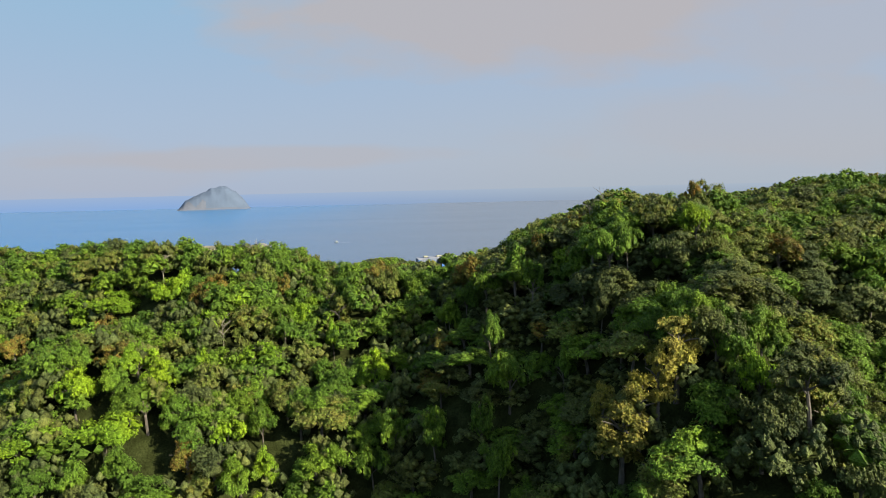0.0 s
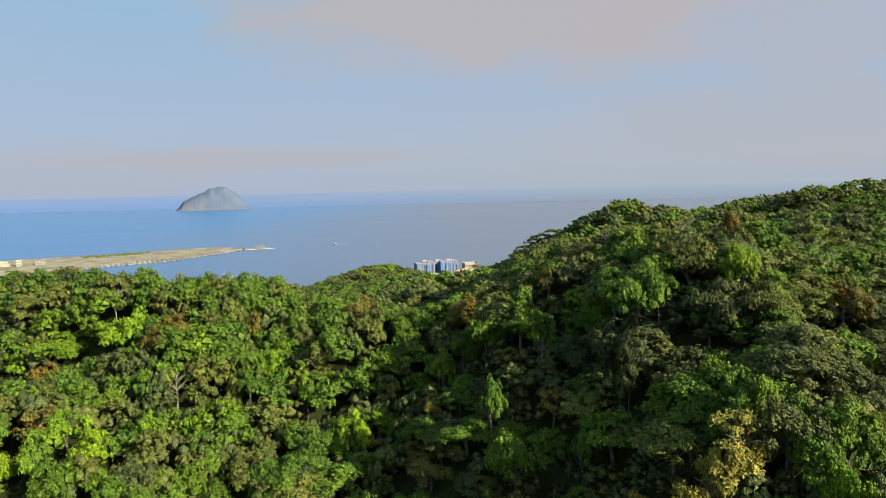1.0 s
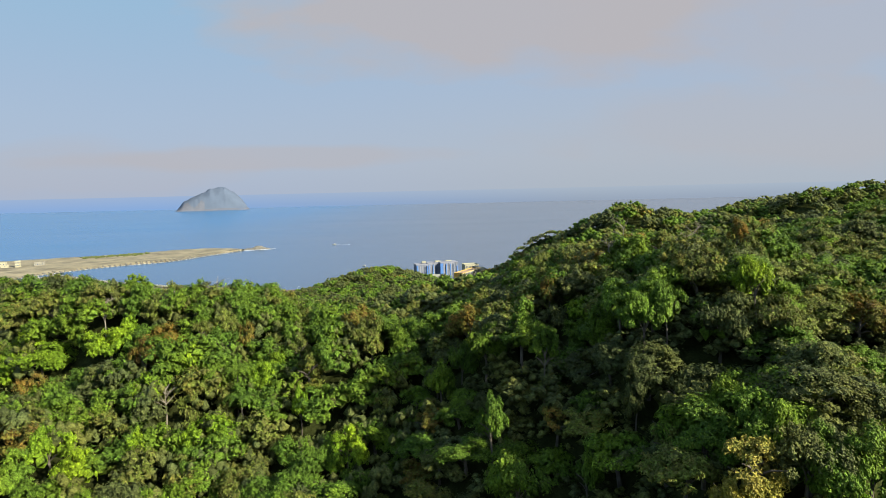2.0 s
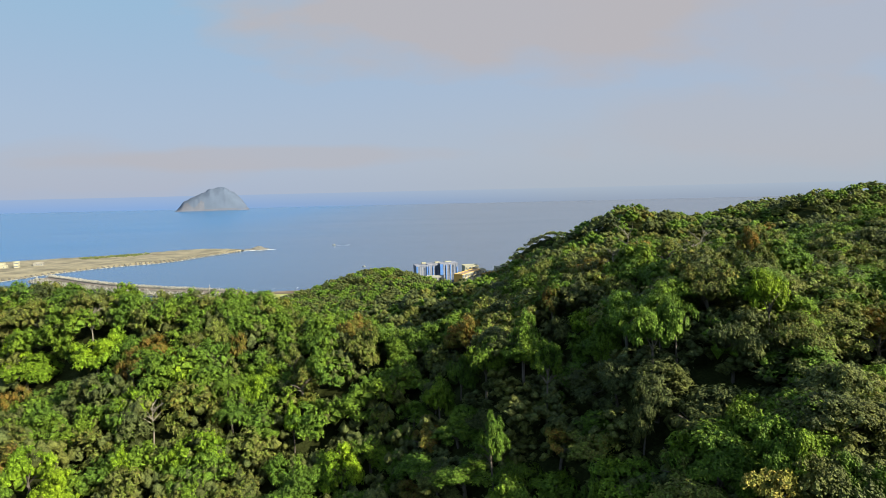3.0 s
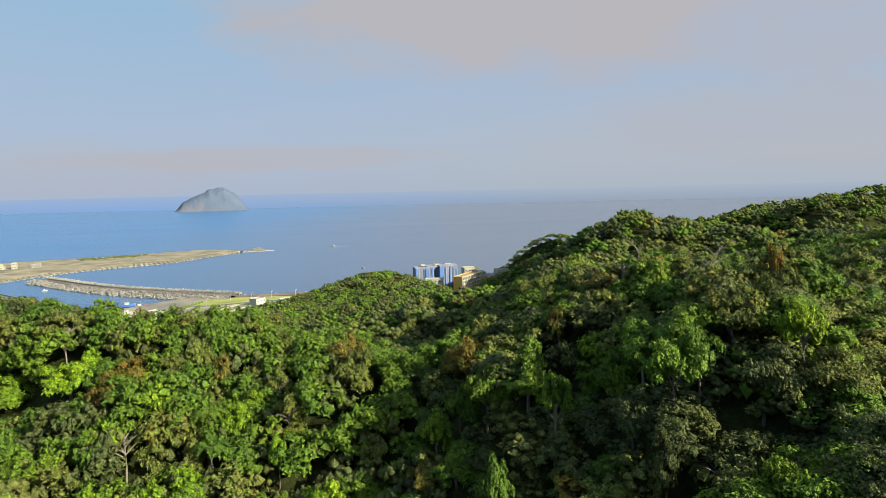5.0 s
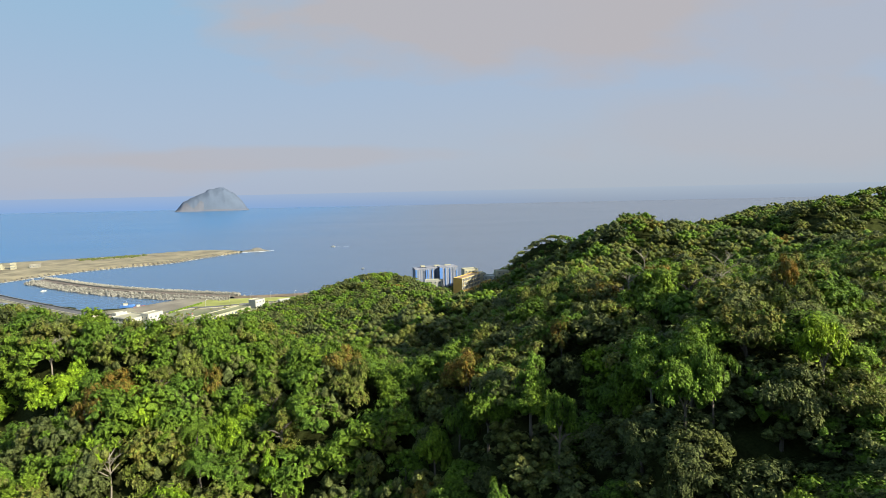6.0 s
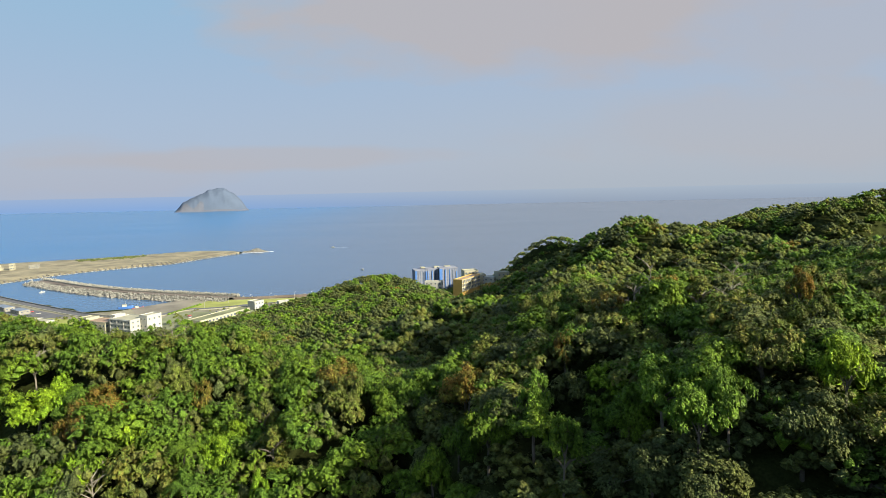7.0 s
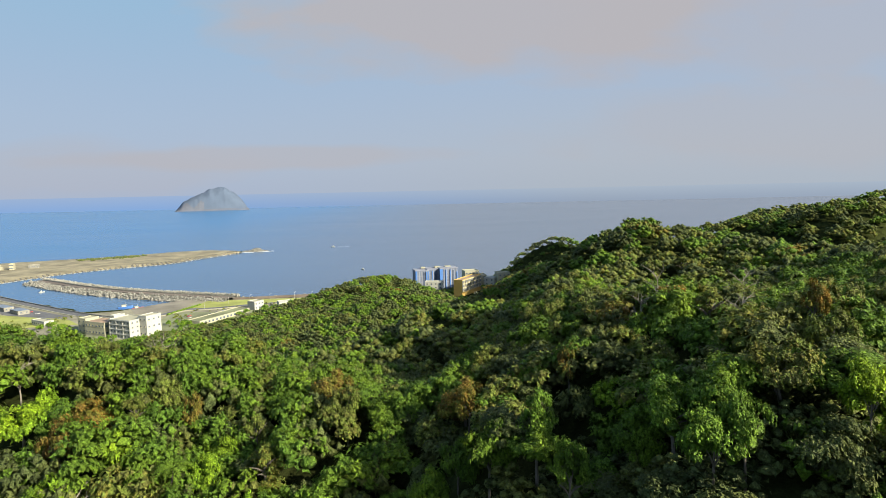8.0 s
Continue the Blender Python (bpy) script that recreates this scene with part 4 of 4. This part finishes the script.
def facade_grid(b, w, d, h, rows, columns, mat):
    """Pale floor slabs and pilasters on a front that faces -y."""
    for r in range(rows + 1):
        part("floor_slab", single(0, -d / 2 - 0.35, r * h / rows - 0.15, w, 0.7, 0.4), mat, b, "pale projecting floor slab")
    for c in range(columns + 1):
        part("pilaster", single(c * (w - 0.5) / columns - (w - 0.5) / 2, -d / 2 - 0.25, 0.26, 0.5, 0.5, h - 0.42), mat, b, "pale pilaster")


DRY_FLAT = material("dry grass and gravel", (0.200, 0.185, 0.120), 0.95, 0.35, 0.04, 0.25)
sheet("coastal_flat", [(-620, 610), (-640, 762), (-512, 686), (-430, 640), (-352, 594), (-325, 604), (-300, 634), (-280, 652), (-214, 655), (-150, 660), (-20, 680), (-20, 600), (-110, 560), (-150, 470), (-330, 450), (-560, 520)], 2.42, DRY_FLAT, "dry grass and gravel flat between the hills and the harbour", "ground")
sheet("lawn", [(-455, 600), (-352, 566), (-330, 545), (-400, 530), (-470, 560)], 2.55, GRASS, "bright mown grass beside the coast road", "lawn")
sheet("lawn", [(-257, 612), (-254, 648), (-205, 653), (-150, 656), (-150, 640), (-202, 628), (-244, 604)], 2.55, GRASS, "sunlit mown grass behind the sea wall", "lawn")
sheet("beach", [(-318, 612), (-299, 640), (-282, 660), (-264, 658), (-264, 600), (-300, 586)], 2.5, MUD, "brown sand and mud at the harbour's head", "beach")
sheet("yard", [(-262, 500), (-262, 590), (-228, 590), (-130, 622), (-120, 590), (-190, 500)], 2.48, YARD, "pale paved yard among the harbour buildings", "pavement")
sheet("parking", [(-500, 668), (-360, 580), (-395, 572), (-512, 642)], 2.46, ASPHALT, "dark asphalt parking ground below the coast road", "parking")
sheet("yard", [(-330, 480), (-330, 540), (-262, 560), (-240, 470)], 2.50, YARD, "pale paved yard round the white buildings", "pavement")


def coast_road():
    line = smooth_line([(-640, 785), (-512, 690), (-427, 634), (-348, 582), (-300, 562), (-272, 574), (-259, 606), (-236, 604), (-190, 626), (-130, 640)], 5)
    thing("road", mesh("road", *loft(line, [(-4.5, 1.8), (-4.5, 2.75), (4.0, 2.75), (4.0, 1.8)]), [ASPHALT]), "grey coast road along the harbour", "road", kind="structure")
    thing("sea_parapet", mesh("sea_parapet", *loft(line[:84], [(4.4, 1.5), (4.4, 3.8), (5.2, 3.8), (7.4, 0.3)]), [CONCRETE]), "pale concrete parapet between road and water", "parapet", kind="structure")
    thing("kerb", mesh("kerb", *loft(line, [(-5.6, 2.0), (-5.6, 2.95), (-4.5, 2.95), (-4.5, 2.0)]), [CREAM]), "pale kerb along the coast road", "kerb", kind="structure")


coast_road()

white_hall = building("white_hall", "four-storey white harbour building with rows of dark windows", -257, 497, 2.4, -24, 24, 18, 15, WHITE, CREAM, 4, 6, 4, (1.4, 1.2), "harbour buildings")
building("stair_tower", "tall white stair tower at the harbour building's corner", -270.5, 504, 2.4, -24, 5, 10, 16.5, WHITE, WHITE, 5, 1, 1, (1.0, 1.2), "harbour buildings")
facade_grid(white_hall, 24, 18, 15, 4, 3, WHITE)
building("white_annex", "white three-storey annex with a flat roof", -240, 497, 2.4, -24, 9, 14, 17.5, WHITE, CREAM, 3, 2, 3, (1.6, 1.3), "harbour buildings")
building("cream_hall", "cream two-storey hall with a brown flat roof", -285, 508, 2.4, -24, 24, 16, 11, CREAM, BROWN_ROOF, 2, 6, 4, (2.0, 1.5), "harbour buildings")
building("cream_annex", "small cream block with a flat roof", -303, 517, 2.4, -24, 10, 12, 12, CREAM, CREAM, 3, 2, 2, (1.5, 1.3), "harbour buildings")
building("low_shed", "low white shed beside the lawn", -362, 545, 2.4, -30, 22, 8, 4.5, WHITE, CREAM, 1, 6, 2, (1.8, 1.4), "harbour buildings")
building("market_hall", "long low pale market hall with a flat roof", -207, 560, 2.4, 66, 62, 15, 3.6, CREAM, YARD, 1, 14, 3, (2.4, 1.8), "harbour buildings")
building("market_annex", "small pale block at the end of the market hall", -186, 600, 2.4, 60, 12, 10, 8, WHITE, CREAM, 2, 3, 3, (1.6, 1.3), "harbour buildings")
building("small_shop", "small pale roadside building with a flat roof", -160, 612, 2.4, 30, 14, 9, 5, WHITE, WHITE, 1, 4, 2, (1.6, 1.5), "harbour buildings")
for bx, by, bw, bd in ((-455, 622, 26, 9), (-424, 602, 20, 10), (-478, 606, 24, 12), (-440, 585, 18, 8)):
    building("net_shed", "low shed with a dark metal roof beside the coast road", bx, by, 2.4, -34, bw, bd, 4, CONCRETE, METAL_ROOF, 1, 4, 2, (1.8, 1.2), "net sheds", 0.15)
for bx, by, bw, bh, label in ((-742, 985, 16, 5.5, "pale square plant building on the sand spit"), (-726, 960, 26, 3.6, "long pale shed on the sand spit"), (-700, 968, 6, 9.5, "tall pale silo block on the sand spit"), (-676, 985, 14, 5, "grey open steel frame building on the spit"), (-775, 960, 30, 4, "long low pale shed on the spit")):
    building("plant_building", label, bx, by, 2.6, 20, bw, 10, bh, CREAM if bh != 5 else CONCRETE, CREAM, 1 if bh < 9 else 2, 4, 2, (1.6, 1.4), "plant on the spit")


NETTING = material("blue-grey scaffold netting", (0.130, 0.160, 0.215), 0.8, 0.16, 0.12, 0.15)
PALE_NET = material("pale grey scaffold netting", (0.215, 0.225, 0.255), 0.8, 0.14, 0.15, 0.12)


def blue_block():
    """A tall block in three bays behind netting, with blue vertical strips and thin floor lines."""
    z = float(land(5, 600))
    b = thing("apartment_tower", None, "tall grey apartment block behind netting with vivid blue vertical strips", "building")
    b.matrix_basis = pose(-5, 590, z, 0, 0, 13)
    top = 41.3 - z
    bays = ((-15.5, 0, 12, top - 1.2), (-3.5, 2.5, 12, top - 0.6), (11.5, -1.5, 18, top))
    for n, (cx, cy, w, h) in enumerate(bays):
        bay = part("bay", single(cx, cy, -4, w, 15, h + 4, 0.08), NETTING, b, "bay behind blue-grey netting")
        part("parapet", single(cx, cy, h, w + 0.2, 15.2, 0.55, 0.05), PALE_NET, bay)
        for s in range(int(h / 3.1)):
            part("floor_line", single(cx, cy - 7.5, s * 3.1 + 0.4, w - 0.6, 0.25, 0.30), PALE_NET, bay)
        for k in range(int(w / 2.4)):
            part("netting_strip", single(cx - w / 2 + 1.5 + k * 2.4, cy - 7.6, -3, 0.9, 0.3, h + 2.6), PALE_NET, bay, "pale netting strip")
        part("window_column", single(cx + w * 0.22, cy - 7.62, 0, 1.5, 0.3, h - 1.5), GLASS, bay, "dark column of windows")
    for px, py, w, h in ((-20.6, -7.7, 1.7, top - 1.4), (-10.6, -7.7, 1.2, top - 2), (-8.3, -5.3, 0.8, top - 2), (-4.2, -5.3, 1.0, top - 2), (3.6, -9.2, 2.9, top - 0.2), (8.2, -9.3, 0.8, top - 1), (12.4, -9.3, 0.8, top - 1), (19.2, -9.2, 1.0, top - 3)):
        part("blue_panel", single(px, py, -3, w, 1.2, h + 3, 0.05), BLUE, b, "vivid blue vertical strip")
    for px, w in ((-12, 4), (2, 5), (13, 6)):
        part("roof_house", single(px, 3, top, w, 4, 1.3, 0.05), CREAM, b, "cream roof housing")


blue_block()
school = building("school_building", "ochre yellow three-storey building with a pale gridded front", 23, 514, 33.4, 61, 36, 8, 9.2, YELLOW, BROWN_ROOF, 3, 12, 1, (2.1, 1.9))
facade_grid(school, 36, 8, 9.2, 3, 12, CREAM)
building("terraced_house", "cream stepped block behind the yellow building", 27, 548, 30.8, 12, 13, 12, 13.0, CREAM, CREAM, 4, 4, 3, (1.6, 1.3))
building("terraced_house", "lower cream step of the terraced block", 36, 546, 30.8, 12, 8, 12, 9.5, CREAM, CREAM, 3, 2, 3, (1.6, 1.3))
building("white_house", "white house with a plain slanted flank", 44, 530, 30.0, -20, 9, 10, 10.0, WHITE, WHITE, 3, 2, 2, (1.4, 1.2))
building("cream_house", "small pale cream house among the trees", 54, 528, 33.0, 15, 11, 9, 11.5, CREAM, CREAM, 3, 3, 2, (1.4, 1.2))
building("low_house", "low white house in front of the tower", -6, 560, 25.5, -8, 16, 8, 7.0, WHITE, CREAM, 2, 4, 2, (1.4, 1.2))


# ---- boats and poles ----
def boat(label, x, y, yaw, length, hull_mat):
    b = thing("boat", None, label, "boat")
    b.matrix_basis = pose(x, y, 0.1, 0, 0, yaw)
    bm = bmesh.new()
    rings = []
    for k, (u, w, zb) in enumerate(((-0.5, 0.75, 0.0), (-0.2, 1.0, -0.1), (0.15, 0.95, -0.1), (0.38, 0.55, 0.1), (0.5, 0.05, 0.5))):
        s = length * 0.16
        rings.append([bm.verts.new((u * length, sgn * w * s * q, zz * length * 0.1)) for sgn, q, zz in ((-1, 1, 1.2 + max(0, u) * 1.2), (-1, 0.6, zb - 0.3), (1, 0.6, zb - 0.3), (1, 1, 1.2 + max(0, u) * 1.2))])
    for a, c in zip(rings[:-1], rings[1:]):
        for j in range(3):
            bm.faces.new((a[j], a[j + 1], c[j + 1], c[j]))
        bm.faces.new((a[3], a[0], c[0], c[3]))
    bm.faces.new(rings[0])
    bmesh.ops.recalc_face_normals(bm, faces=bm.faces[:])
    part("hull", bm, hull_mat, b)
    part("cabin", single(-0.1 * length, 0, 0.11 * length, length * 0.3, length * 0.2, length * 0.16, 0.1), WHITE, b, "white cabin")
    part("cabin_roof", single(-0.1 * length, 0, 0.27 * length + 0.004, length * 0.36, length * 0.24, 0.12), CREAM, b)
    v, f = tube([(-0.02 * length, 0, 0.27 * length), (-0.02 * length, 0, 0.5 * length)], [0.1, 0.05], 5)
    part("mast", mesh("mast", v, f, [GALVANISED]), None, b)
    return b


boat("small white boat under way on the open sea", -233, 1274, 175, 9, WHITE)
boat("white motor boat on the open sea", -119, 897, 150, 6, WHITE)
boat("blue fishing boat moored at the quay", -333, 630, 20, 14, BLUE)
boat("red and white fishing boat moored at the quay", -317, 624, 35, 11, RED)
boat("small white boat moored in the harbour", -500, 745, 60, 7, WHITE)
thing("wake", mesh("wake", *loft(smooth_line([(-228, 1274), (-215, 1273), (-198, 1274)], 3), [(-0.5, 0.08), (0.8, 0.08)]), [FOAM]), "thin white wake behind the small boat", "foam", kind="structure")


def utility_pole(x, y, height):
    p = thing("utility_pole", None, "grey utility pole with a cross arm above the trees", "pole", "utility poles")
    p.matrix_basis = pose(x, y, float(land(x, y)), 0, 0, 20)
    v, f = tube([(0, 0, -1), (0, 0, height)], [0.16, 0.10], 8)
    part("pole", mesh("pole", v, f, [GALVANISED]), None, p)
    for k in (0.6, 1.4):
        part("cross_arm", single(0, 0, height - k, 1.8, 0.12, 0.12, 0.02), GALVANISED, p)
        for q in (-0.75, 0, 0.75):
            part("insulator", single(q, 0, height - k + 0.12, 0.1, 0.1, 0.22, 0.02), WHITE, p, "white porcelain insulator")


utility_pole(21, 356, 11)
utility_pole(118, 206, 97.0 - float(land(118, 206)))
for lx, ly in ((-205, 640), (-185, 645), (-160, 650), (-225, 632), (-240, 606), (-142, 652)):
    lamp = thing("street_lamp", None, "slim grey street lamp by the harbour lawn", "lamp post", "street lamps")
    lamp.matrix_basis = pose(lx, ly, 2.5, 0, 0, 40)
    v, f = tube([(0, 0, 0), (0, 0, 7), (1.2, 0, 7.8)], [0.12, 0.09, 0.06], 6)
    part("mast", mesh("mast", v, f, [GALVANISED]), None, lamp)
    part("lamp_head", single(1.5, 0, 7.72, 0.9, 0.3, 0.18, 0.04), GALVANISED, lamp)
rng0 = np.random.default_rng(77)
hedge = np.array([(-264 + i * 0.34, 579 + i * 1.45) for i in range(34)])
scatter("hedge", (CORE_V, CORE_F), np.column_stack([hedge, np.full(34, 3.1)]), rng0.uniform(0.9, 1.4, 34), 78, LEAF["green"], label="row of clipped green bushes by the yard", category="hedge")


# ---- bare trees and tree ferns among the canopy ----
PALE_WOOD = material("pale dead wood", (0.19, 0.17, 0.13), 0.9, 0.2, 3.0, 0.2)


def bare_tree(x, y, height, seed):
    rng = np.random.default_rng(seed)
    t = thing("bare_tree", None, "dead tree with bare pale branches above the canopy", "tree", "dead trees")
    t.matrix_basis = pose(x, y, float(land(x, y)), 0, 0, seed * 50)
    top = np.array([0.3, 0.2, height])
    v, f = tube([(0, 0, -0.6), top * 0.4 + (0.1, 0, 0), top * 0.75, top], [0.09, 0.07, 0.045, 0.015])
    part("trunk", mesh("trunk", v, f, [PALE_WOOD]), None, t)
    for i in range(9):
        a, k = i * 2.3 + rng.uniform(0, 1), rng.uniform(0.45, 0.95)
        s = top * k
        e = s + np.array([math.cos(a), math.sin(a), rng.uniform(0.4, 1.1)]) * rng.uniform(0.8, 1.7)
        limb = [tube([s, (s + e) / 2 + (0, 0, 0.12), e], [0.05, 0.035, 0.012], 5)]
        for j in range(3):
            b = s + (e - s) * rng.uniform(0.4, 0.9)
            c = b + rng.normal(size=3) * 0.35 + (0, 0, 0.35)
            limb.append(tube([b, (b + c) / 2, c], [0.02, 0.014, 0.006], 4))
        v, f = join_arrays(limb)
        part("branch", mesh("branch", v, f, [PALE_WOOD]), None, t)


for i, (bx, by, bh) in enumerate(((-26.5, 68.0, 4.6), (-39.0, 80.5, 4.2), (-27.0, 85.0, 4.6), (26.0, 72.0, 4.8), (20.0, 79.0, 5.2), (22.5, 82.0, 5.4), (32.0, 84.0, 5.2))):
    bare_tree(bx, by, bh, i + 1)


def tree_fern(x, y, height, seed):
    rng = np.random.default_rng(seed)
    t = thing("tree_fern", None, "tree fern with a crown of arching green fronds", "tree fern", "tree ferns")
    t.matrix_basis = pose(x, y, float(land(x, y)), 0, 0, seed * 77)
    v, f = tube([(0, 0, -0.6), (0.1, 0, height * 0.6), (0.2, 0.1, height)], [0.13, 0.10, 0.09])
    part("trunk", mesh("trunk", v, f, [BARK]), None, t)
    for i in range(13):
        a = i * 2 * math.pi / 13 + rng.uniform(-0.15, 0.15)
        out, side = np.array([math.cos(a), math.sin(a), 0]), np.array([-math.sin(a), math.cos(a), 0])
        spine = [np.array([0.2, 0.1, height]) + out * q * 1.7 + np.array([0, 0, 0.75 * math.sin(q * 2.6) - 0.5 * q * q]) for q in np.linspace(0, 1, 14)]
        vs, fs = list(spine), []
        for q in range(1, 13):
            w = 0.42 * math.sin((q + 1) / 14 * math.pi)
            for sg in (-1, 1):
                vs.append((spine[q] + spine[q + 1]) / 2 + side * sg * w + out * 0.16 - np.array([0, 0, 0.14 * w]))
                fs.append((q, q + 1, len(vs) - 1))
        fs.append((0, 1, 2))
        part("frond", mesh("frond", vs, fs, [LEAF["green"]]), None, t)


for i, (bx, by, bh) in enumerate(((-19.0, 68.5, 4.4), (-20.5, 71.2, 4.4))):
    tree_fern(bx, by, bh, i + 3)


# ---- planting and clutter on the coastal flat ----
def shrubs(name, label, centres, count, spread, lo, hi, seed, leaf):
    rng = np.random.default_rng(seed)
    c = np.array(centres, float)[rng.integers(0, len(centres), count)] + rng.normal(size=(count, 2)) * spread
    z = land(c[:, 0], c[:, 1])
    pieces = []
    for (px, py), pz, g in zip(c, z, rng.uniform(lo, hi, count)):
        v, f = COARSE[int(rng.integers(0, 5))]
        w = rng.uniform(0, 6.28)
        pieces.append((np.column_stack([px + g * (math.cos(w) * v[:, 0] - math.sin(w) * v[:, 1]), py + g * (math.sin(w) * v[:, 0] + math.cos(w) * v[:, 1]), pz + g * (v[:, 2] - 0.6)]), f))
    thing(name, mesh(name, *join_arrays(pieces), [LEAF[leaf]]), label, "trees", kind="stuff")


shrubs("garden_trees", "small green trees between the harbour buildings", [(-232, 488), (-225, 505), (-318, 500), (-330, 520), (-345, 530), (-225, 530), (-212, 520), (-270, 480), (-300, 488), (-190, 575), (-170, 590), (-240, 535)], 90, 5.0, 0.8, 1.5, 91, "green")
shrubs("roadside_bushes", "low bushes along the coast road and the yard", [(-420, 560), (-380, 545), (-450, 575), (-480, 600), (-360, 565), (-250, 560), (-245, 580), (-215, 600), (-180, 618), (-235, 545)], 110, 7.0, 0.35, 0.8, 92, "olive")


shrubs("spit_bushes", "low grey-green bushes on the landward end of the spit", [(-760, 1010), (-720, 1000), (-690, 950), (-660, 930), (-800, 990), (-740, 940)], 120, 14.0, 0.4, 1.1, 93, "dark")


def parked_car(x, y, yaw, mat):
    c = thing("car", None, "parked car on the harbour ground", "car", "parked cars")
    c.matrix_basis = pose(x, y, 2.5, 0, 0, yaw)
    bm = bmesh.new()
    box(bm, 0, 0, 0.3, 4.2, 1.75, 0.62, 0.12)
    part("body", bm, mat, c)
    part("cabin", single(-0.2, 0, 0.921, 2.3, 1.5, 0.52, 0.18), GLASS, c, "dark glazed cabin")
    for wx in (-1.3, 1.3):
        for wy in (-0.8, 0.8):
            v, f = tube([(wx, wy - 0.1, 0.32), (wx, wy + 0.1, 0.32)], [0.32, 0.32], 10)
            part("wheel", mesh("wheel", v, f, [ASPHALT]), None, c)


for i, (cx, cy, cyaw) in enumerate(((-470, 642, 32), (-462, 637, 32), (-452, 630, 32), (-440, 622, 34), (-430, 616, 34), (-416, 606, 33), (-402, 596, 33), (-222, 575, 66), (-219, 583, 66), (-215, 592, 66), (-192, 612, 30), (-240, 570, 70), (-236, 562, 70))):
    parked_car(cx, cy, cyaw, (WHITE, GALVANISED, ASPHALT, BLUE, WHITE, RED)[i % 6])
